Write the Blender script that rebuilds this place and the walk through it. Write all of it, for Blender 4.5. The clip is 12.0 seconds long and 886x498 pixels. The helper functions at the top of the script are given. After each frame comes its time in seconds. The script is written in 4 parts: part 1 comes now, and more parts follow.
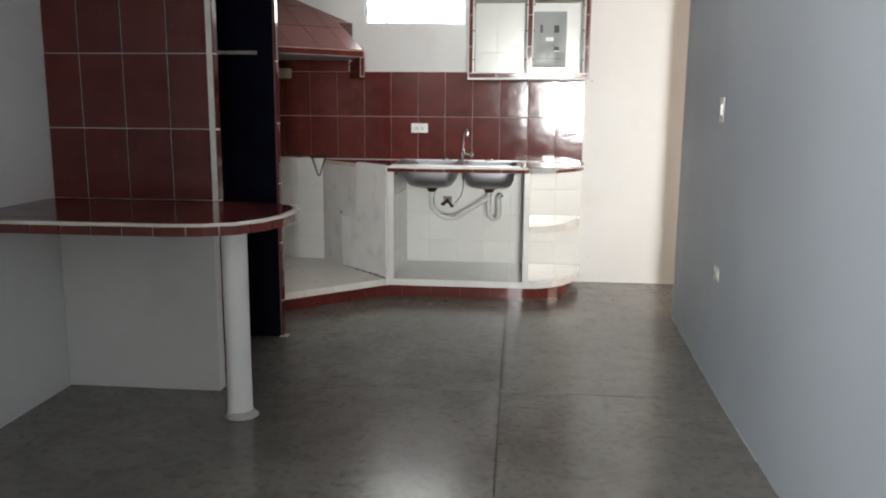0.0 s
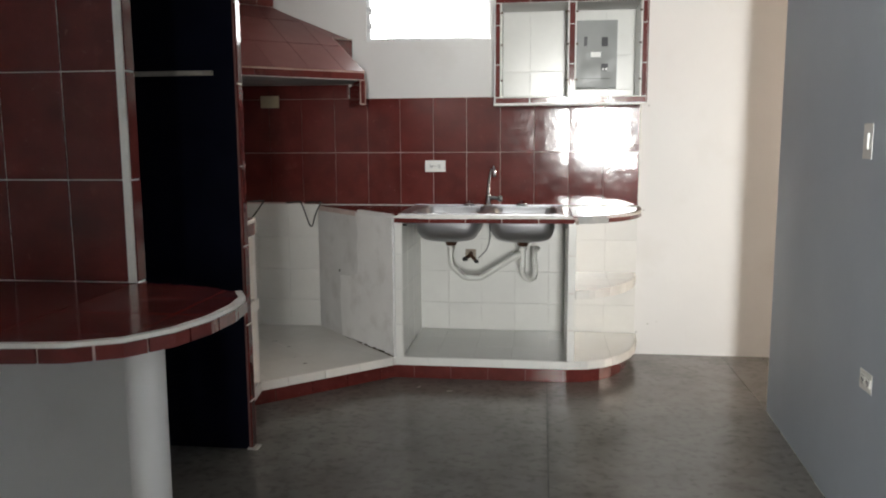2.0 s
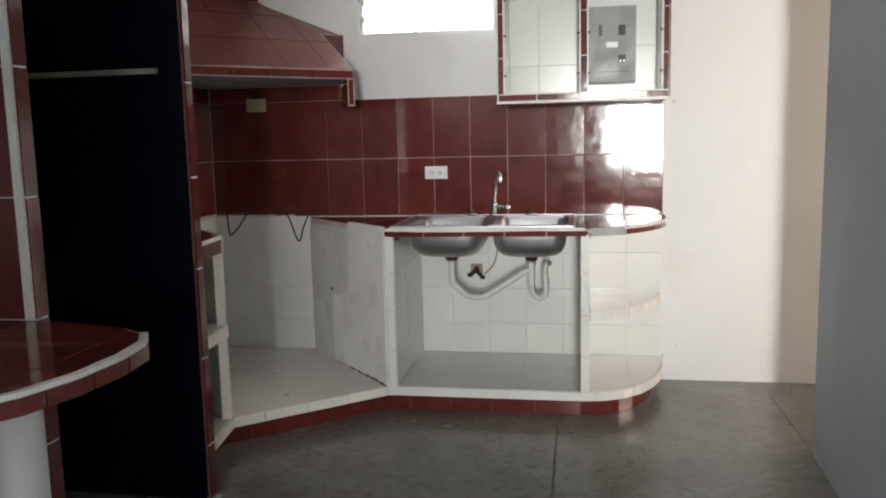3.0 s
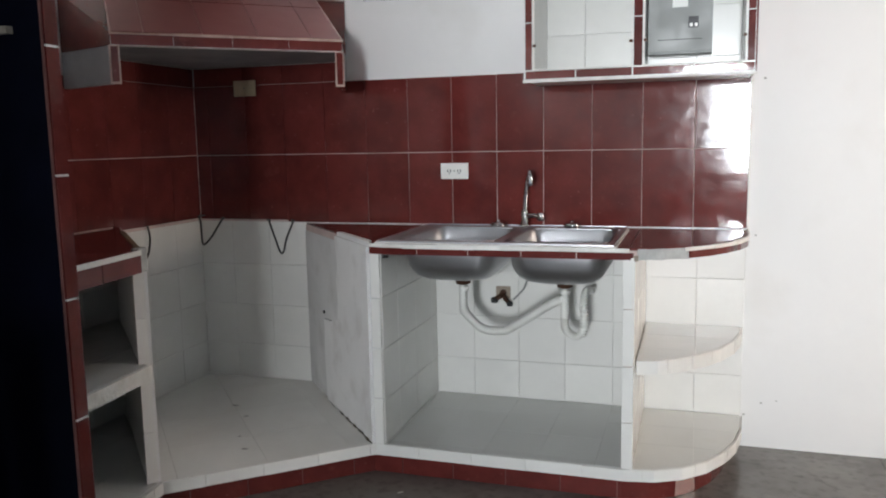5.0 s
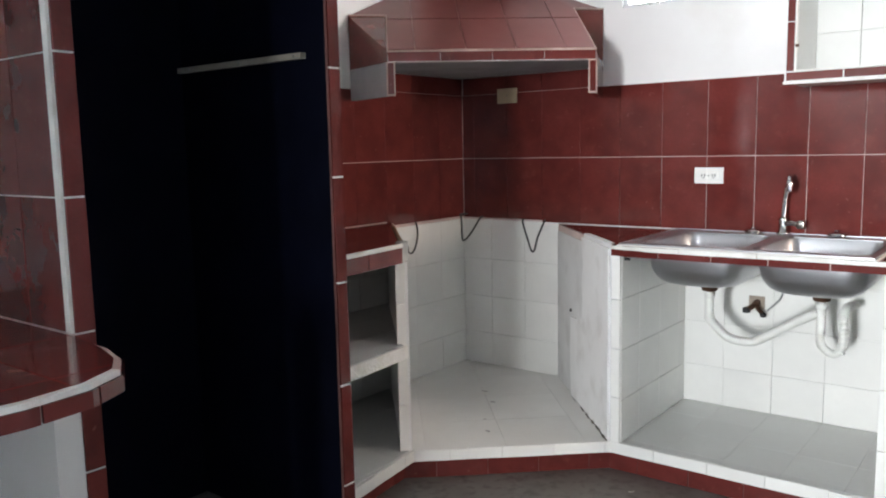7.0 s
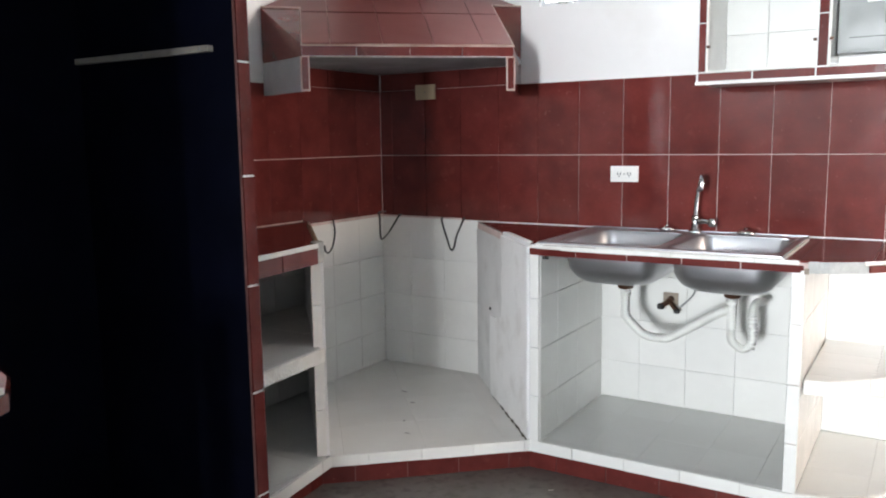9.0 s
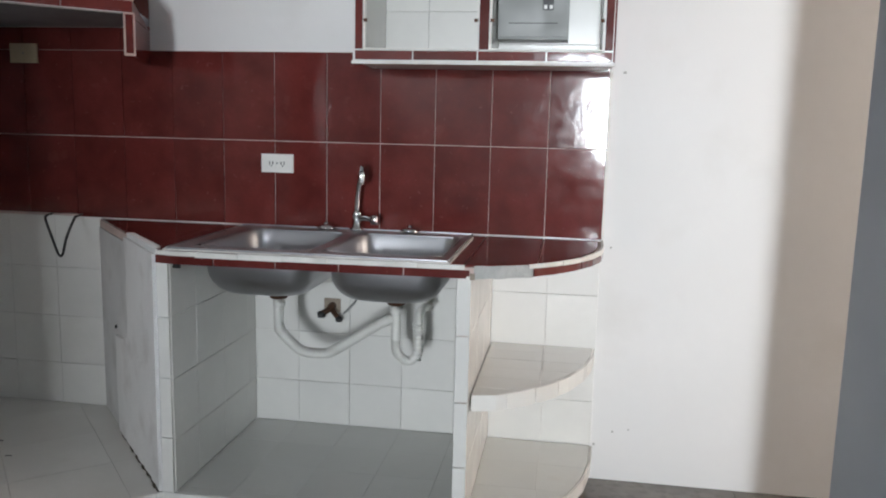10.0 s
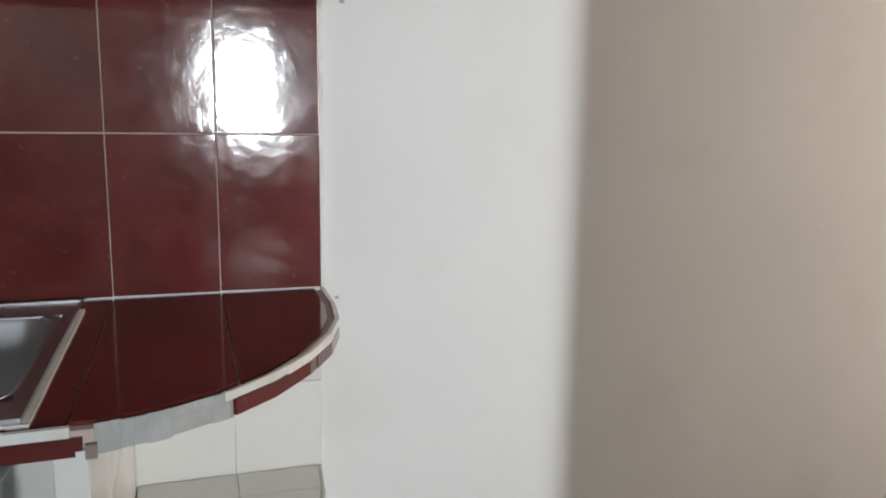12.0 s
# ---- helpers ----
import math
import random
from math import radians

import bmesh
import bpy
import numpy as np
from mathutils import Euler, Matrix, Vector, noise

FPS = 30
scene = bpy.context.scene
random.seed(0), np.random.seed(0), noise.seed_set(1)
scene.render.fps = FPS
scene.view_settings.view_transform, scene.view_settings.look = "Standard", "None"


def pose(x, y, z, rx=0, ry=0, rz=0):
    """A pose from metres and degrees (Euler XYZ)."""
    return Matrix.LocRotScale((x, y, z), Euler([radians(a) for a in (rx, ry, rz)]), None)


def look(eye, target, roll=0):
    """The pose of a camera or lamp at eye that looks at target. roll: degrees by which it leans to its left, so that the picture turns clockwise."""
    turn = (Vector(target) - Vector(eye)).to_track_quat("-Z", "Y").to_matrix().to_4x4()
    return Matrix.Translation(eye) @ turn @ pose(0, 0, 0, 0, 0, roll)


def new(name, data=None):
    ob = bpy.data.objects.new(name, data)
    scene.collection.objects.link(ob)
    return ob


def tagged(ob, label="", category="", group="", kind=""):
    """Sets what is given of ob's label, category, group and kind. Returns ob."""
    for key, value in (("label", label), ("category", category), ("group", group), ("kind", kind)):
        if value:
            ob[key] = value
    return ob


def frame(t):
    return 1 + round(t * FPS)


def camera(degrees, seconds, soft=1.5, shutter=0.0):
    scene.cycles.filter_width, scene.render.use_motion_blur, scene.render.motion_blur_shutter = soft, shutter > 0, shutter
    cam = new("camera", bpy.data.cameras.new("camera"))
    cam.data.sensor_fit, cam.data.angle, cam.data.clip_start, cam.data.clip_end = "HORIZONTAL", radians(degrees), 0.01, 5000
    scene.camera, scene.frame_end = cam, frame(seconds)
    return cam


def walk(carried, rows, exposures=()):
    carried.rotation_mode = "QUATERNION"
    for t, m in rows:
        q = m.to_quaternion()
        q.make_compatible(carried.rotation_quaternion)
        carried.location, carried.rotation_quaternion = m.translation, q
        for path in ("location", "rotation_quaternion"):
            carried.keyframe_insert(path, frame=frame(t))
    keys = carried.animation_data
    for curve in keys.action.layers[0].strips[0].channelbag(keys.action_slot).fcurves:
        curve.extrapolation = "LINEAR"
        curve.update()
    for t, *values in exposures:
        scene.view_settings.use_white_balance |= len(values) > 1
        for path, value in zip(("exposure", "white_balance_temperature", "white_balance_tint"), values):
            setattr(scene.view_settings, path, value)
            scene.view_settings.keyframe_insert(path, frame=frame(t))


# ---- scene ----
# ---- camera and walk ----
cam = camera(58.5, 12.0, soft=2.0)
ROWS = [
    (0.0, 0.000, 0.000, 1.272, -10.07, -0.46, 5.38),
    (0.5, -0.044, 0.267, 1.284, -9.38, -0.30, 5.23),
    (1.0, -0.052, 0.558, 1.285, -8.67, -0.10, 5.46),
    (1.5, -0.070, 0.846, 1.276, -8.39, -0.04, 6.31),
    (2.0, -0.090, 1.132, 1.293, -7.95, 0.33, 7.08),
    (2.5, -0.023, 1.372, 1.289, -7.68, 0.86, 8.24),
    (4.5, 0.215, 2.358, 1.263, -7.66, 1.35, 15.00),
    (5.0, 0.267, 2.559, 1.254, -7.69, 1.05, 17.49),
    (5.5, 0.333, 2.674, 1.268, -7.74, 1.53, 25.11),
    (6.0, 0.401, 2.685, 1.267, -7.66, 1.32, 29.96),
    (6.5, 0.427, 2.630, 1.268, -7.48, 1.25, 35.10),
    (7.0, 0.441, 2.498, 1.268, -7.27, 1.18, 37.57),
    (9.0, 0.419, 2.551, 1.280, -7.77, 0.79, 31.88),
    (9.5, 0.410, 2.783, 1.263, -7.66, -0.55, 22.29),
    (10.0, 0.344, 3.045, 1.269, -8.62, -1.36, 9.05),
    (10.5, 0.282, 3.307, 1.257, -9.17, -0.37, 3.10),
    (11.0, 0.292, 3.634, 1.279, -9.22, -0.24, 0.24),
    (11.5, 0.225, 3.955, 1.278, -9.68, -0.43, -8.90),
    (12.0, 0.211, 4.251, 1.260, -9.84, -0.87, -17.88),
]
EXPOSURES = [(0.0, -0.05, 7150, 12), (1.0, -0.12, 7200, 12), (2.5, -0.20, 7200, 12), (4.5, -0.15, 6750, 12), (5.5, 0.10, 6550, 12), (7.0, 0.75, 6650, 12), (9.0, 0.75, 6550, 12), (9.6, 0.12, 6450, 12), (10.5, -0.30, 6550, 11), (12.0, -0.55, 6550, 10)]
walk(cam, [(t, pose(x, y, z, 90 + pitch, roll, yaw)) for t, x, y, z, pitch, roll, yaw in ROWS], EXPOSURES)

# ---- light ----
world = bpy.data.worlds.new("daylight")
scene.world = world
world.use_nodes = True
wn = world.node_tree.nodes
sky = wn.new("ShaderNodeTexSky")
sky.sky_type, sky.sun_disc = "NISHITA", False
sky.sun_elevation, sky.sun_rotation = radians(58), radians(120)
world.node_tree.links.new(sky.outputs["Color"], wn["Background"].inputs["Color"])
wn["Background"].inputs["Strength"].default_value = 0.12

sun = new("sun", bpy.data.lights.new("sun", "SUN"))
sun.data.energy, sun.data.angle, sun.data.color = 3.0, radians(0.5), (1.0, 0.95, 0.88)
sun.matrix_basis = look((6, 3, 12), (0, 6.46, 0))


def opening_lamp(name, eye, target, width, height, watts, colour):
    """An area lamp in an opening, for the daylight through it or as fill."""
    ob = new(name, bpy.data.lights.new(name, "AREA"))
    ob.data.shape, ob.data.size, ob.data.size_y = "RECTANGLE", width, height
    ob.data.energy, ob.data.color = watts, colour
    ob.matrix_basis = look(eye, target)
    return ob


opening_lamp("door_daylight", (0.47, -3.06, 1.50), (0.63, 0.0, 1.40), 0.60, 1.14, 40, (0.88, 0.95, 1.0)).data.spread = radians(45)
opening_lamp("passage_window_daylight", (4.25, 5.40, 1.55), (0.0, 5.40, 1.3), 0.60, 0.90, 58, (1.0, 0.855, 0.745))
# added fill from an invented side opening; it brightens the blue-grey wall
opening_lamp("side_fill_light", (-2.09, 0.50, 2.22), (0.9, 0.60, 1.2), 1.10, 0.42, 31, (0.93, 0.97, 1.0)).data.spread = radians(116)


# ---- materials ----
def material(name, colour, rough=0.5, metal=0.0, vary=0.12, scale=6.0, fine=60.0, bump=0.05, stain=None, stain_at=0.62,
             stain_scale=3.0, rough_vary=0.1, per_object=0.0, spec=0.5, bump_scale=None, fleck=None, chips=()):
    m = bpy.data.materials.new(name)
    m.use_nodes = True
    n, link = m.node_tree.nodes, m.node_tree.links.new
    b = n["Principled BSDF"]
    b.inputs["Metallic"].default_value = metal
    b.inputs["Specular IOR Level"].default_value = spec
    co = n.new("ShaderNodeTexCoord")
    info = n.new("ShaderNodeObjectInfo")
    shift = n.new("ShaderNodeMath")
    shift.operation = "MULTIPLY"
    shift.inputs[1].default_value = 37.0
    link(info.outputs["Random"], shift.inputs[0])
    add = n.new("ShaderNodeVectorMath")
    add.operation = "ADD"
    link(co.outputs["Object"], add.inputs[0])
    link(shift.outputs[0], add.inputs[1])

    def noisy(size, detail=4.0):
        t = n.new("ShaderNodeTexNoise")
        t.inputs["Scale"].default_value, t.inputs["Detail"].default_value = size, detail
        link(add.outputs[0], t.inputs["Vector"])
        return t.outputs["Fac"]

    def ramp(value, lo, hi, a=0.0, z=1.0):
        r = n.new("ShaderNodeMapRange")
        r.inputs["From Min"].default_value, r.inputs["From Max"].default_value = lo, hi
        r.inputs["To Min"].default_value, r.inputs["To Max"].default_value = a, z
        link(value, r.inputs["Value"])
        return r.outputs["Result"]

    def mix(fac, one, two, kind="MIX"):
        x = n.new("ShaderNodeMix")
        x.data_type, x.blend_type = "RGBA", kind
        for k, v in ((0, fac), (6, one), (7, two)):
            if hasattr(v, "links"):
                link(v, x.inputs[k])
            else:
                x.inputs[k].default_value = v
        return x.outputs[2]

    big, small = noisy(scale), noisy(fine, 3.0)
    dark = tuple(c * (1 - vary) for c in colour) + (1,)
    light = tuple(min(1, c * (1 + vary)) for c in colour) + (1,)
    out = mix(ramp(big, 0.3, 0.7), dark, light)
    out = mix(ramp(small, 0.3, 0.75, 0.0, 0.35), out, dark)
    if per_object:
        hsv = n.new("ShaderNodeHueSaturation")
        link(ramp(info.outputs["Random"], 0, 1, 1 - per_object, 1 + per_object), hsv.inputs["Value"])
        link(out, hsv.inputs["Color"])
        out = hsv.outputs["Color"]
    if stain:
        out = mix(ramp(noisy(stain_scale, 8.0), stain_at - 0.10, stain_at + 0.16, 0.0, 0.55), out, (*stain, 1))
    if fleck:
        out = mix(ramp(noisy(48.0, 2.0), 0.69, 0.76, 0.0, 0.5), out, (*fleck, 1))
    for size, tone, lo, hi, amount in chips:
        out = mix(ramp(noisy(size, 2.0), lo, hi, 0.0, amount), out, (*tone, 1))
    link(out, b.inputs["Base Color"])
    link(ramp(noisy(scale * 2.3), 0.3, 0.7, max(0.02, rough - rough_vary), min(1, rough + rough_vary)), b.inputs["Roughness"])
    if bump:
        bp = n.new("ShaderNodeBump")
        bp.inputs["Strength"].default_value, bp.inputs["Distance"].default_value = bump, 0.01
        link(noisy(bump_scale or fine, 3.0), bp.inputs["Height"])
        link(bp.outputs["Normal"], b.inputs["Normal"])
    return m


PLASTER = material("white_plaster_paint", (0.78, 0.775, 0.76), 0.75, vary=0.03, scale=1.6, fine=30, bump=0.03, stain=(0.66, 0.64, 0.60), stain_at=0.66)
BLUE_PAINT = material("pale_blue_grey_paint", (0.47, 0.53, 0.60), 0.6, vary=0.04, scale=1.3, fine=30, bump=0.03)
CEILING = material("ceiling_paint", (0.62, 0.61, 0.59), 0.85, vary=0.03, scale=1.2, bump=0.06)
RED_TILE = material("oxblood_glazed_tile", (0.125, 0.025, 0.022), 0.085, vary=0.22, scale=9, fine=90, bump=0.036, bump_scale=30, stain=(0.23, 0.075, 0.06),
                    stain_at=0.74, stain_scale=14, rough_vary=0.02, per_object=0.14, fleck=(0.21, 0.08, 0.07))
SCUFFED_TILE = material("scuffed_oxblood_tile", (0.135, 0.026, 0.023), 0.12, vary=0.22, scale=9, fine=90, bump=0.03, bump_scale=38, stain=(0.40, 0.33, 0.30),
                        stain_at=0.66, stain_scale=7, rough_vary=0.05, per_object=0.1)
# paler, rougher oxblood tile for the hood slope and hips
PALE_TILE = material("pale_matt_oxblood_tile", (0.165, 0.052, 0.047), 0.34, vary=0.07, scale=5, fine=24, bump=0.0, stain=(0.20, 0.085, 0.078), stain_at=0.6, stain_scale=3, rough_vary=0.03, per_object=0.05)
WHITE_TILE = material("white_glazed_tile", (0.74, 0.735, 0.70), 0.22, vary=0.05, scale=4, fine=40, bump=0.02, bump_scale=14, stain=(0.66, 0.63, 0.57),
                      stain_at=0.78, stain_scale=5, rough_vary=0.03, per_object=0.02)
WORN_TILE = material("worn_white_floor_tile", (0.63, 0.635, 0.61), 0.17, vary=0.04, scale=3, fine=40, bump=0.015, stain=(0.54, 0.51, 0.45),
                     stain_at=0.76, stain_scale=6, rough_vary=0.03, per_object=0.02)
DULL_GROUT = material("dark_red_grout", (0.17, 0.075, 0.065), 0.9, vary=0.25, scale=14, fine=120, bump=0.3)
GROUT = material("pale_grout", (0.56, 0.44, 0.40), 0.9, vary=0.16, scale=14, fine=120, bump=0.3)
DARK_GROUT = material("grey_grout", (0.70, 0.685, 0.65), 0.9, vary=0.2, scale=10, fine=120, bump=0.3)
RIM = material("white_cement_edging", (0.74, 0.73, 0.69), 0.45, vary=0.10, scale=12, fine=90, bump=0.25, stain=(0.50, 0.46, 0.38), stain_at=0.62, stain_scale=14)
# hood plaster: the dim shade there is put into its dark base colour
SHADED_PLASTER = material("shaded_grey_plaster", (0.27, 0.275, 0.285), 0.85, vary=0.15, scale=5, fine=60, bump=0.1, stain=(0.13, 0.13, 0.135), stain_at=0.58, stain_scale=4)
CEMENT = material("bare_grey_cement", (0.40, 0.40, 0.38), 0.9, vary=0.2, scale=14, fine=110, bump=0.5, stain=(0.6, 0.58, 0.52), stain_at=0.5, stain_scale=18)
GRIME = material("dark_grime", (0.075, 0.062, 0.045), 0.9, vary=0.4, scale=30, fine=120, bump=0.5)
RUST = material("rust_stained_cement", (0.30, 0.25, 0.20), 0.9, vary=0.25, scale=16, fine=80, bump=0.4)
GREY_COAT = material("grey_white_cement", (0.63, 0.63, 0.62), 0.8, vary=0.08, scale=5, fine=70, bump=0.2, stain=(0.42, 0.41, 0.39), stain_at=0.62, stain_scale=9)
CHIPPED = material("chipped_pale_cement", (0.42, 0.425, 0.41), 0.9, vary=0.14, scale=18, fine=90, bump=0.5, stain=(0.30, 0.28, 0.25), stain_at=0.66, stain_scale=26)
GRIMY_RIM = material("grimy_beige_edging", (0.44, 0.33, 0.29), 0.6, vary=0.2, scale=14, fine=90, bump=0.25, stain=(0.28, 0.17, 0.15), stain_at=0.55, stain_scale=16)
PATCH = material("patched_white_cement", (0.77, 0.77, 0.76), 0.75, vary=0.05, scale=5, fine=70, bump=0.2, stain=(0.50, 0.48, 0.45), stain_at=0.62, stain_scale=9)
TERRAZZO = material("grey_polished_terrazzo", (0.172, 0.162, 0.150), 0.22, vary=0.13, scale=3.2, fine=40, bump=0.012, bump_scale=11, stain=(0.045, 0.043, 0.040), stain_at=0.60,
                    stain_scale=28, rough_vary=0.05, chips=((9.0, (0.085, 0.081, 0.075), 0.46, 0.74, 0.45), (1.2, (0.11, 0.105, 0.098), 0.48, 0.72, 0.4)))
JOINT = material("dark_floor_joint", (0.06, 0.056, 0.052), 0.9, vary=0.3, scale=20, bump=0.2)
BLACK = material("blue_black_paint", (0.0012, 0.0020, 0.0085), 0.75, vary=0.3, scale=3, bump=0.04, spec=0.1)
STEEL = material("brushed_stainless_steel", (0.46, 0.465, 0.48), 0.36, metal=1.0, vary=0.03, scale=4, fine=180, bump=0.004, rough_vary=0.03)
CHROME = material("chrome", (0.62, 0.62, 0.63), 0.12, metal=1.0, vary=0.05, scale=9, bump=0.0, rough_vary=0.05)
PVC = material("white_pvc_pipe", (0.66, 0.66, 0.62), 0.4, vary=0.07, scale=12, fine=70, bump=0.05, stain=(0.45, 0.43, 0.38), stain_at=0.62, stain_scale=20)
RUBBER = material("dark_rubber", (0.02, 0.02, 0.02), 0.6, vary=0.2, scale=20, bump=0.1)
BRASS = material("tarnished_brass", (0.085, 0.042, 0.024), 0.55, metal=0.6, vary=0.35, scale=30, bump=0.2)
WHITE_PLASTIC = material("white_plastic", (0.80, 0.80, 0.77), 0.35, vary=0.03, scale=10, bump=0.0)
CREAM_PLASTIC = material("yellowed_plastic", (0.50, 0.42, 0.28), 0.45, vary=0.08, scale=14, bump=0.02)
DARK_PLASTIC = material("dark_plastic", (0.03, 0.03, 0.035), 0.45, vary=0.1, scale=10, bump=0.0)
GREY_METAL = material("grey_enamelled_steel", (0.25, 0.26, 0.25), 0.42, vary=0.06, scale=7, fine=90, bump=0.04)
WOOD = material("pale_raw_wood", (0.38, 0.34, 0.28), 0.7, vary=0.2, scale=20, fine=120, bump=0.2)
OLD_WOOD = material("stained_old_timber", (0.17, 0.10, 0.05), 0.7, vary=0.25, scale=20, fine=120, bump=0.25)
ALUMINIUM = material("aluminium", (0.70, 0.71, 0.72), 0.35, metal=0.9, vary=0.06, scale=12, bump=0.02)
GROUND = material("concrete_yard", (0.30, 0.29, 0.27), 0.9, vary=0.15, scale=2, fine=30, bump=0.2)


# ---- building helpers ----
def prism(bm, poly, z0, z1):
    low = [bm.verts.new((x, y, z0)) for x, y in poly]
    high = [bm.verts.new((x, y, z1)) for x, y in poly]
    bm.faces.new(low[::-1])
    bm.faces.new(high)
    for i in range(len(poly)):
        j = (i + 1) % len(poly)
        bm.faces.new((low[i], low[j], high[j], high[i]))


def solid(points, faces):
    """A closed mesh from a few corners and the faces between them."""
    bm = bmesh.new()
    vs = [bm.verts.new(p) for p in points]
    for f in faces:
        bm.faces.new([vs[i] for i in f])
    bmesh.ops.recalc_face_normals(bm, faces=bm.faces[:])
    return bm


def box(bm, x0, x1, y0, y1, z0, z1):
    prism(bm, [(x0, y0), (x1, y0), (x1, y1), (x0, y1)], z0, z1)


def boxes(*sizes):
    bm = bmesh.new()
    for s in sizes:
        box(bm, *s)
    return bm


def lump(*polys):
    """Prisms from (outline, bottom, top)."""
    bm = bmesh.new()
    for poly, z0, z1 in polys:
        prism(bm, poly, z0, z1)
    bmesh.ops.recalc_face_normals(bm, faces=bm.faces[:])
    return bm


def soften(bm, width, segments=2):
    sharp = [e for e in bm.edges if len(e.link_faces) == 2 and e.calc_face_angle(0) > 0.5]
    bmesh.ops.bevel(bm, geom=sharp, offset=width, segments=segments, affect="EDGES", profile=0.6)
    return bm


def tube(points, radius, sides=12, smooth=4):
    """A round pipe along a smoothed line of points, closed at both ends."""
    pts = [Vector(p) for p in points]
    line = []
    for i in range(len(pts) - 1):
        a, b, c, d = pts[max(i - 1, 0)], pts[i], pts[i + 1], pts[min(i + 2, len(pts) - 1)]
        for k in range(smooth):
            t = k / smooth
            line.append(0.5 * (2 * b + (c - a) * t + (2 * a - 5 * b + 4 * c - d) * t * t + (3 * b - a - 3 * c + d) * t ** 3))
    line.append(pts[-1])
    bm = bmesh.new()
    rings, side = [], None
    for i, p in enumerate(line):
        way = (line[min(i + 1, len(line) - 1)] - line[max(i - 1, 0)]).normalized()
        if side is None:
            side = way.orthogonal().normalized()
        side = (side - way * side.dot(way)).normalized()
        up = way.cross(side)
        r = radius[0] + (radius[1] - radius[0]) * i / (len(line) - 1) if isinstance(radius, tuple) else radius
        rings.append([bm.verts.new(p + r * (math.cos(2 * math.pi * k / sides) * side + math.sin(2 * math.pi * k / sides) * up)) for k in range(sides)])
    for a, b in zip(rings, rings[1:]):
        for k in range(sides):
            bm.faces.new((a[k], a[(k + 1) % sides], b[(k + 1) % sides], b[k])).smooth = True
    bm.faces.new(rings[0][::-1])
    bm.faces.new(rings[-1])
    return bm


def turned(centre, profile, sides=24):
    """A round body about an upright axis from (radius, height) pairs."""
    bm = bmesh.new()
    x, y, z = centre
    rings = [[bm.verts.new((x + r * math.cos(2 * math.pi * k / sides), y + r * math.sin(2 * math.pi * k / sides), z + h)) for k in range(sides)]
             for r, h in profile]
    for a, b in zip(rings, rings[1:]):
        for k in range(sides):
            bm.faces.new((a[k], a[(k + 1) % sides], b[(k + 1) % sides], b[k])).smooth = True
    bm.faces.new(rings[0][::-1])
    bm.faces.new(rings[-1])
    bmesh.ops.recalc_face_normals(bm, faces=bm.faces[:])
    return bm


def made(name, bm, mat):
    me = bpy.data.meshes.new(name)
    bm.to_mesh(me)
    bm.free()
    me.materials.append(mat)
    return me


def hang(ob, parent):
    ob.parent = parent
    if parent.parent is None:
        ob.matrix_parent_inverse = parent.matrix_basis.inverted()
    return ob


def part(name, bm, mat, parent, label=""):
    ob = hang(new(name, made(name, bm, mat)), parent)
    return tagged(ob, label) if label else ob


def thing(name, base, label, category, group="", kind=""):
    ob = new(name)
    ob.empty_display_size = 0.1
    ob.matrix_basis = pose(*base)
    return tagged(ob, label, category, group, kind)


def structure(name, bm, mat, label, category):
    return tagged(new(name, made(name, bm, mat)), label, category, "", "structure")


TILE_MESHES = {}


def tile_mesh(name, w, h, d, mat):
    key = (name, round(w, 3), round(h, 3), d, mat.name)
    if key not in TILE_MESHES:
        c = min(0.0010, d * 0.25)
        bm = bmesh.new()
        rings = []
        for inset, z in ((0, 0), (0, d - c), (c * 1.3, d)):
            a, b = w / 2 - inset, h / 2 - inset
            rings.append([bm.verts.new(p) for p in ((-a, -b, z), (a, -b, z), (a, b, z), (-a, b, z))])
        for r, s in zip(rings, rings[1:]):
            for k in range(4):
                bm.faces.new((r[k], r[(k + 1) % 4], s[(k + 1) % 4], s[k]))
        bm.faces.new(rings[-1])
        bm.faces.new(rings[0][::-1])
        TILE_MESHES[key] = made(name, bm, mat)
    return TILE_MESHES[key]


def lay_tiles(parent, origin, u, v, us, vs, mat, name="tile", gap=0.004, d=0.006, tilt=0.25, skip=(), rise=None):
    """Tiles of their own on a plane: origin + u * s + v * t for each cell between the cuts us and vs."""
    o, u, v = Vector(origin), Vector(u).normalized(), Vector(v).normalized()
    w = u.cross(v)
    turn = Matrix((u, v, w)).transposed().to_4x4()
    for i in range(len(us) - 1):
        for j in range(len(vs) - 1):
            if (i, j) in skip:
                continue
            a, b = us[i + 1] - us[i] - gap, vs[j + 1] - vs[j] - (rise or gap)
            if a < 0.008 or b < 0.008:
                continue
            at = o + u * (us[i] + us[i + 1]) / 2 + v * (vs[j] + vs[j + 1]) / 2
            ob = hang(new(name, tile_mesh(name, a, b, d, mat)), parent)
            ob.matrix_basis = Matrix.Translation(at + w * random.uniform(-0.0004, 0.0006)) @ turn @ pose(0, 0, 0, random.uniform(-tilt, tilt), random.uniform(-tilt, tilt), 0)


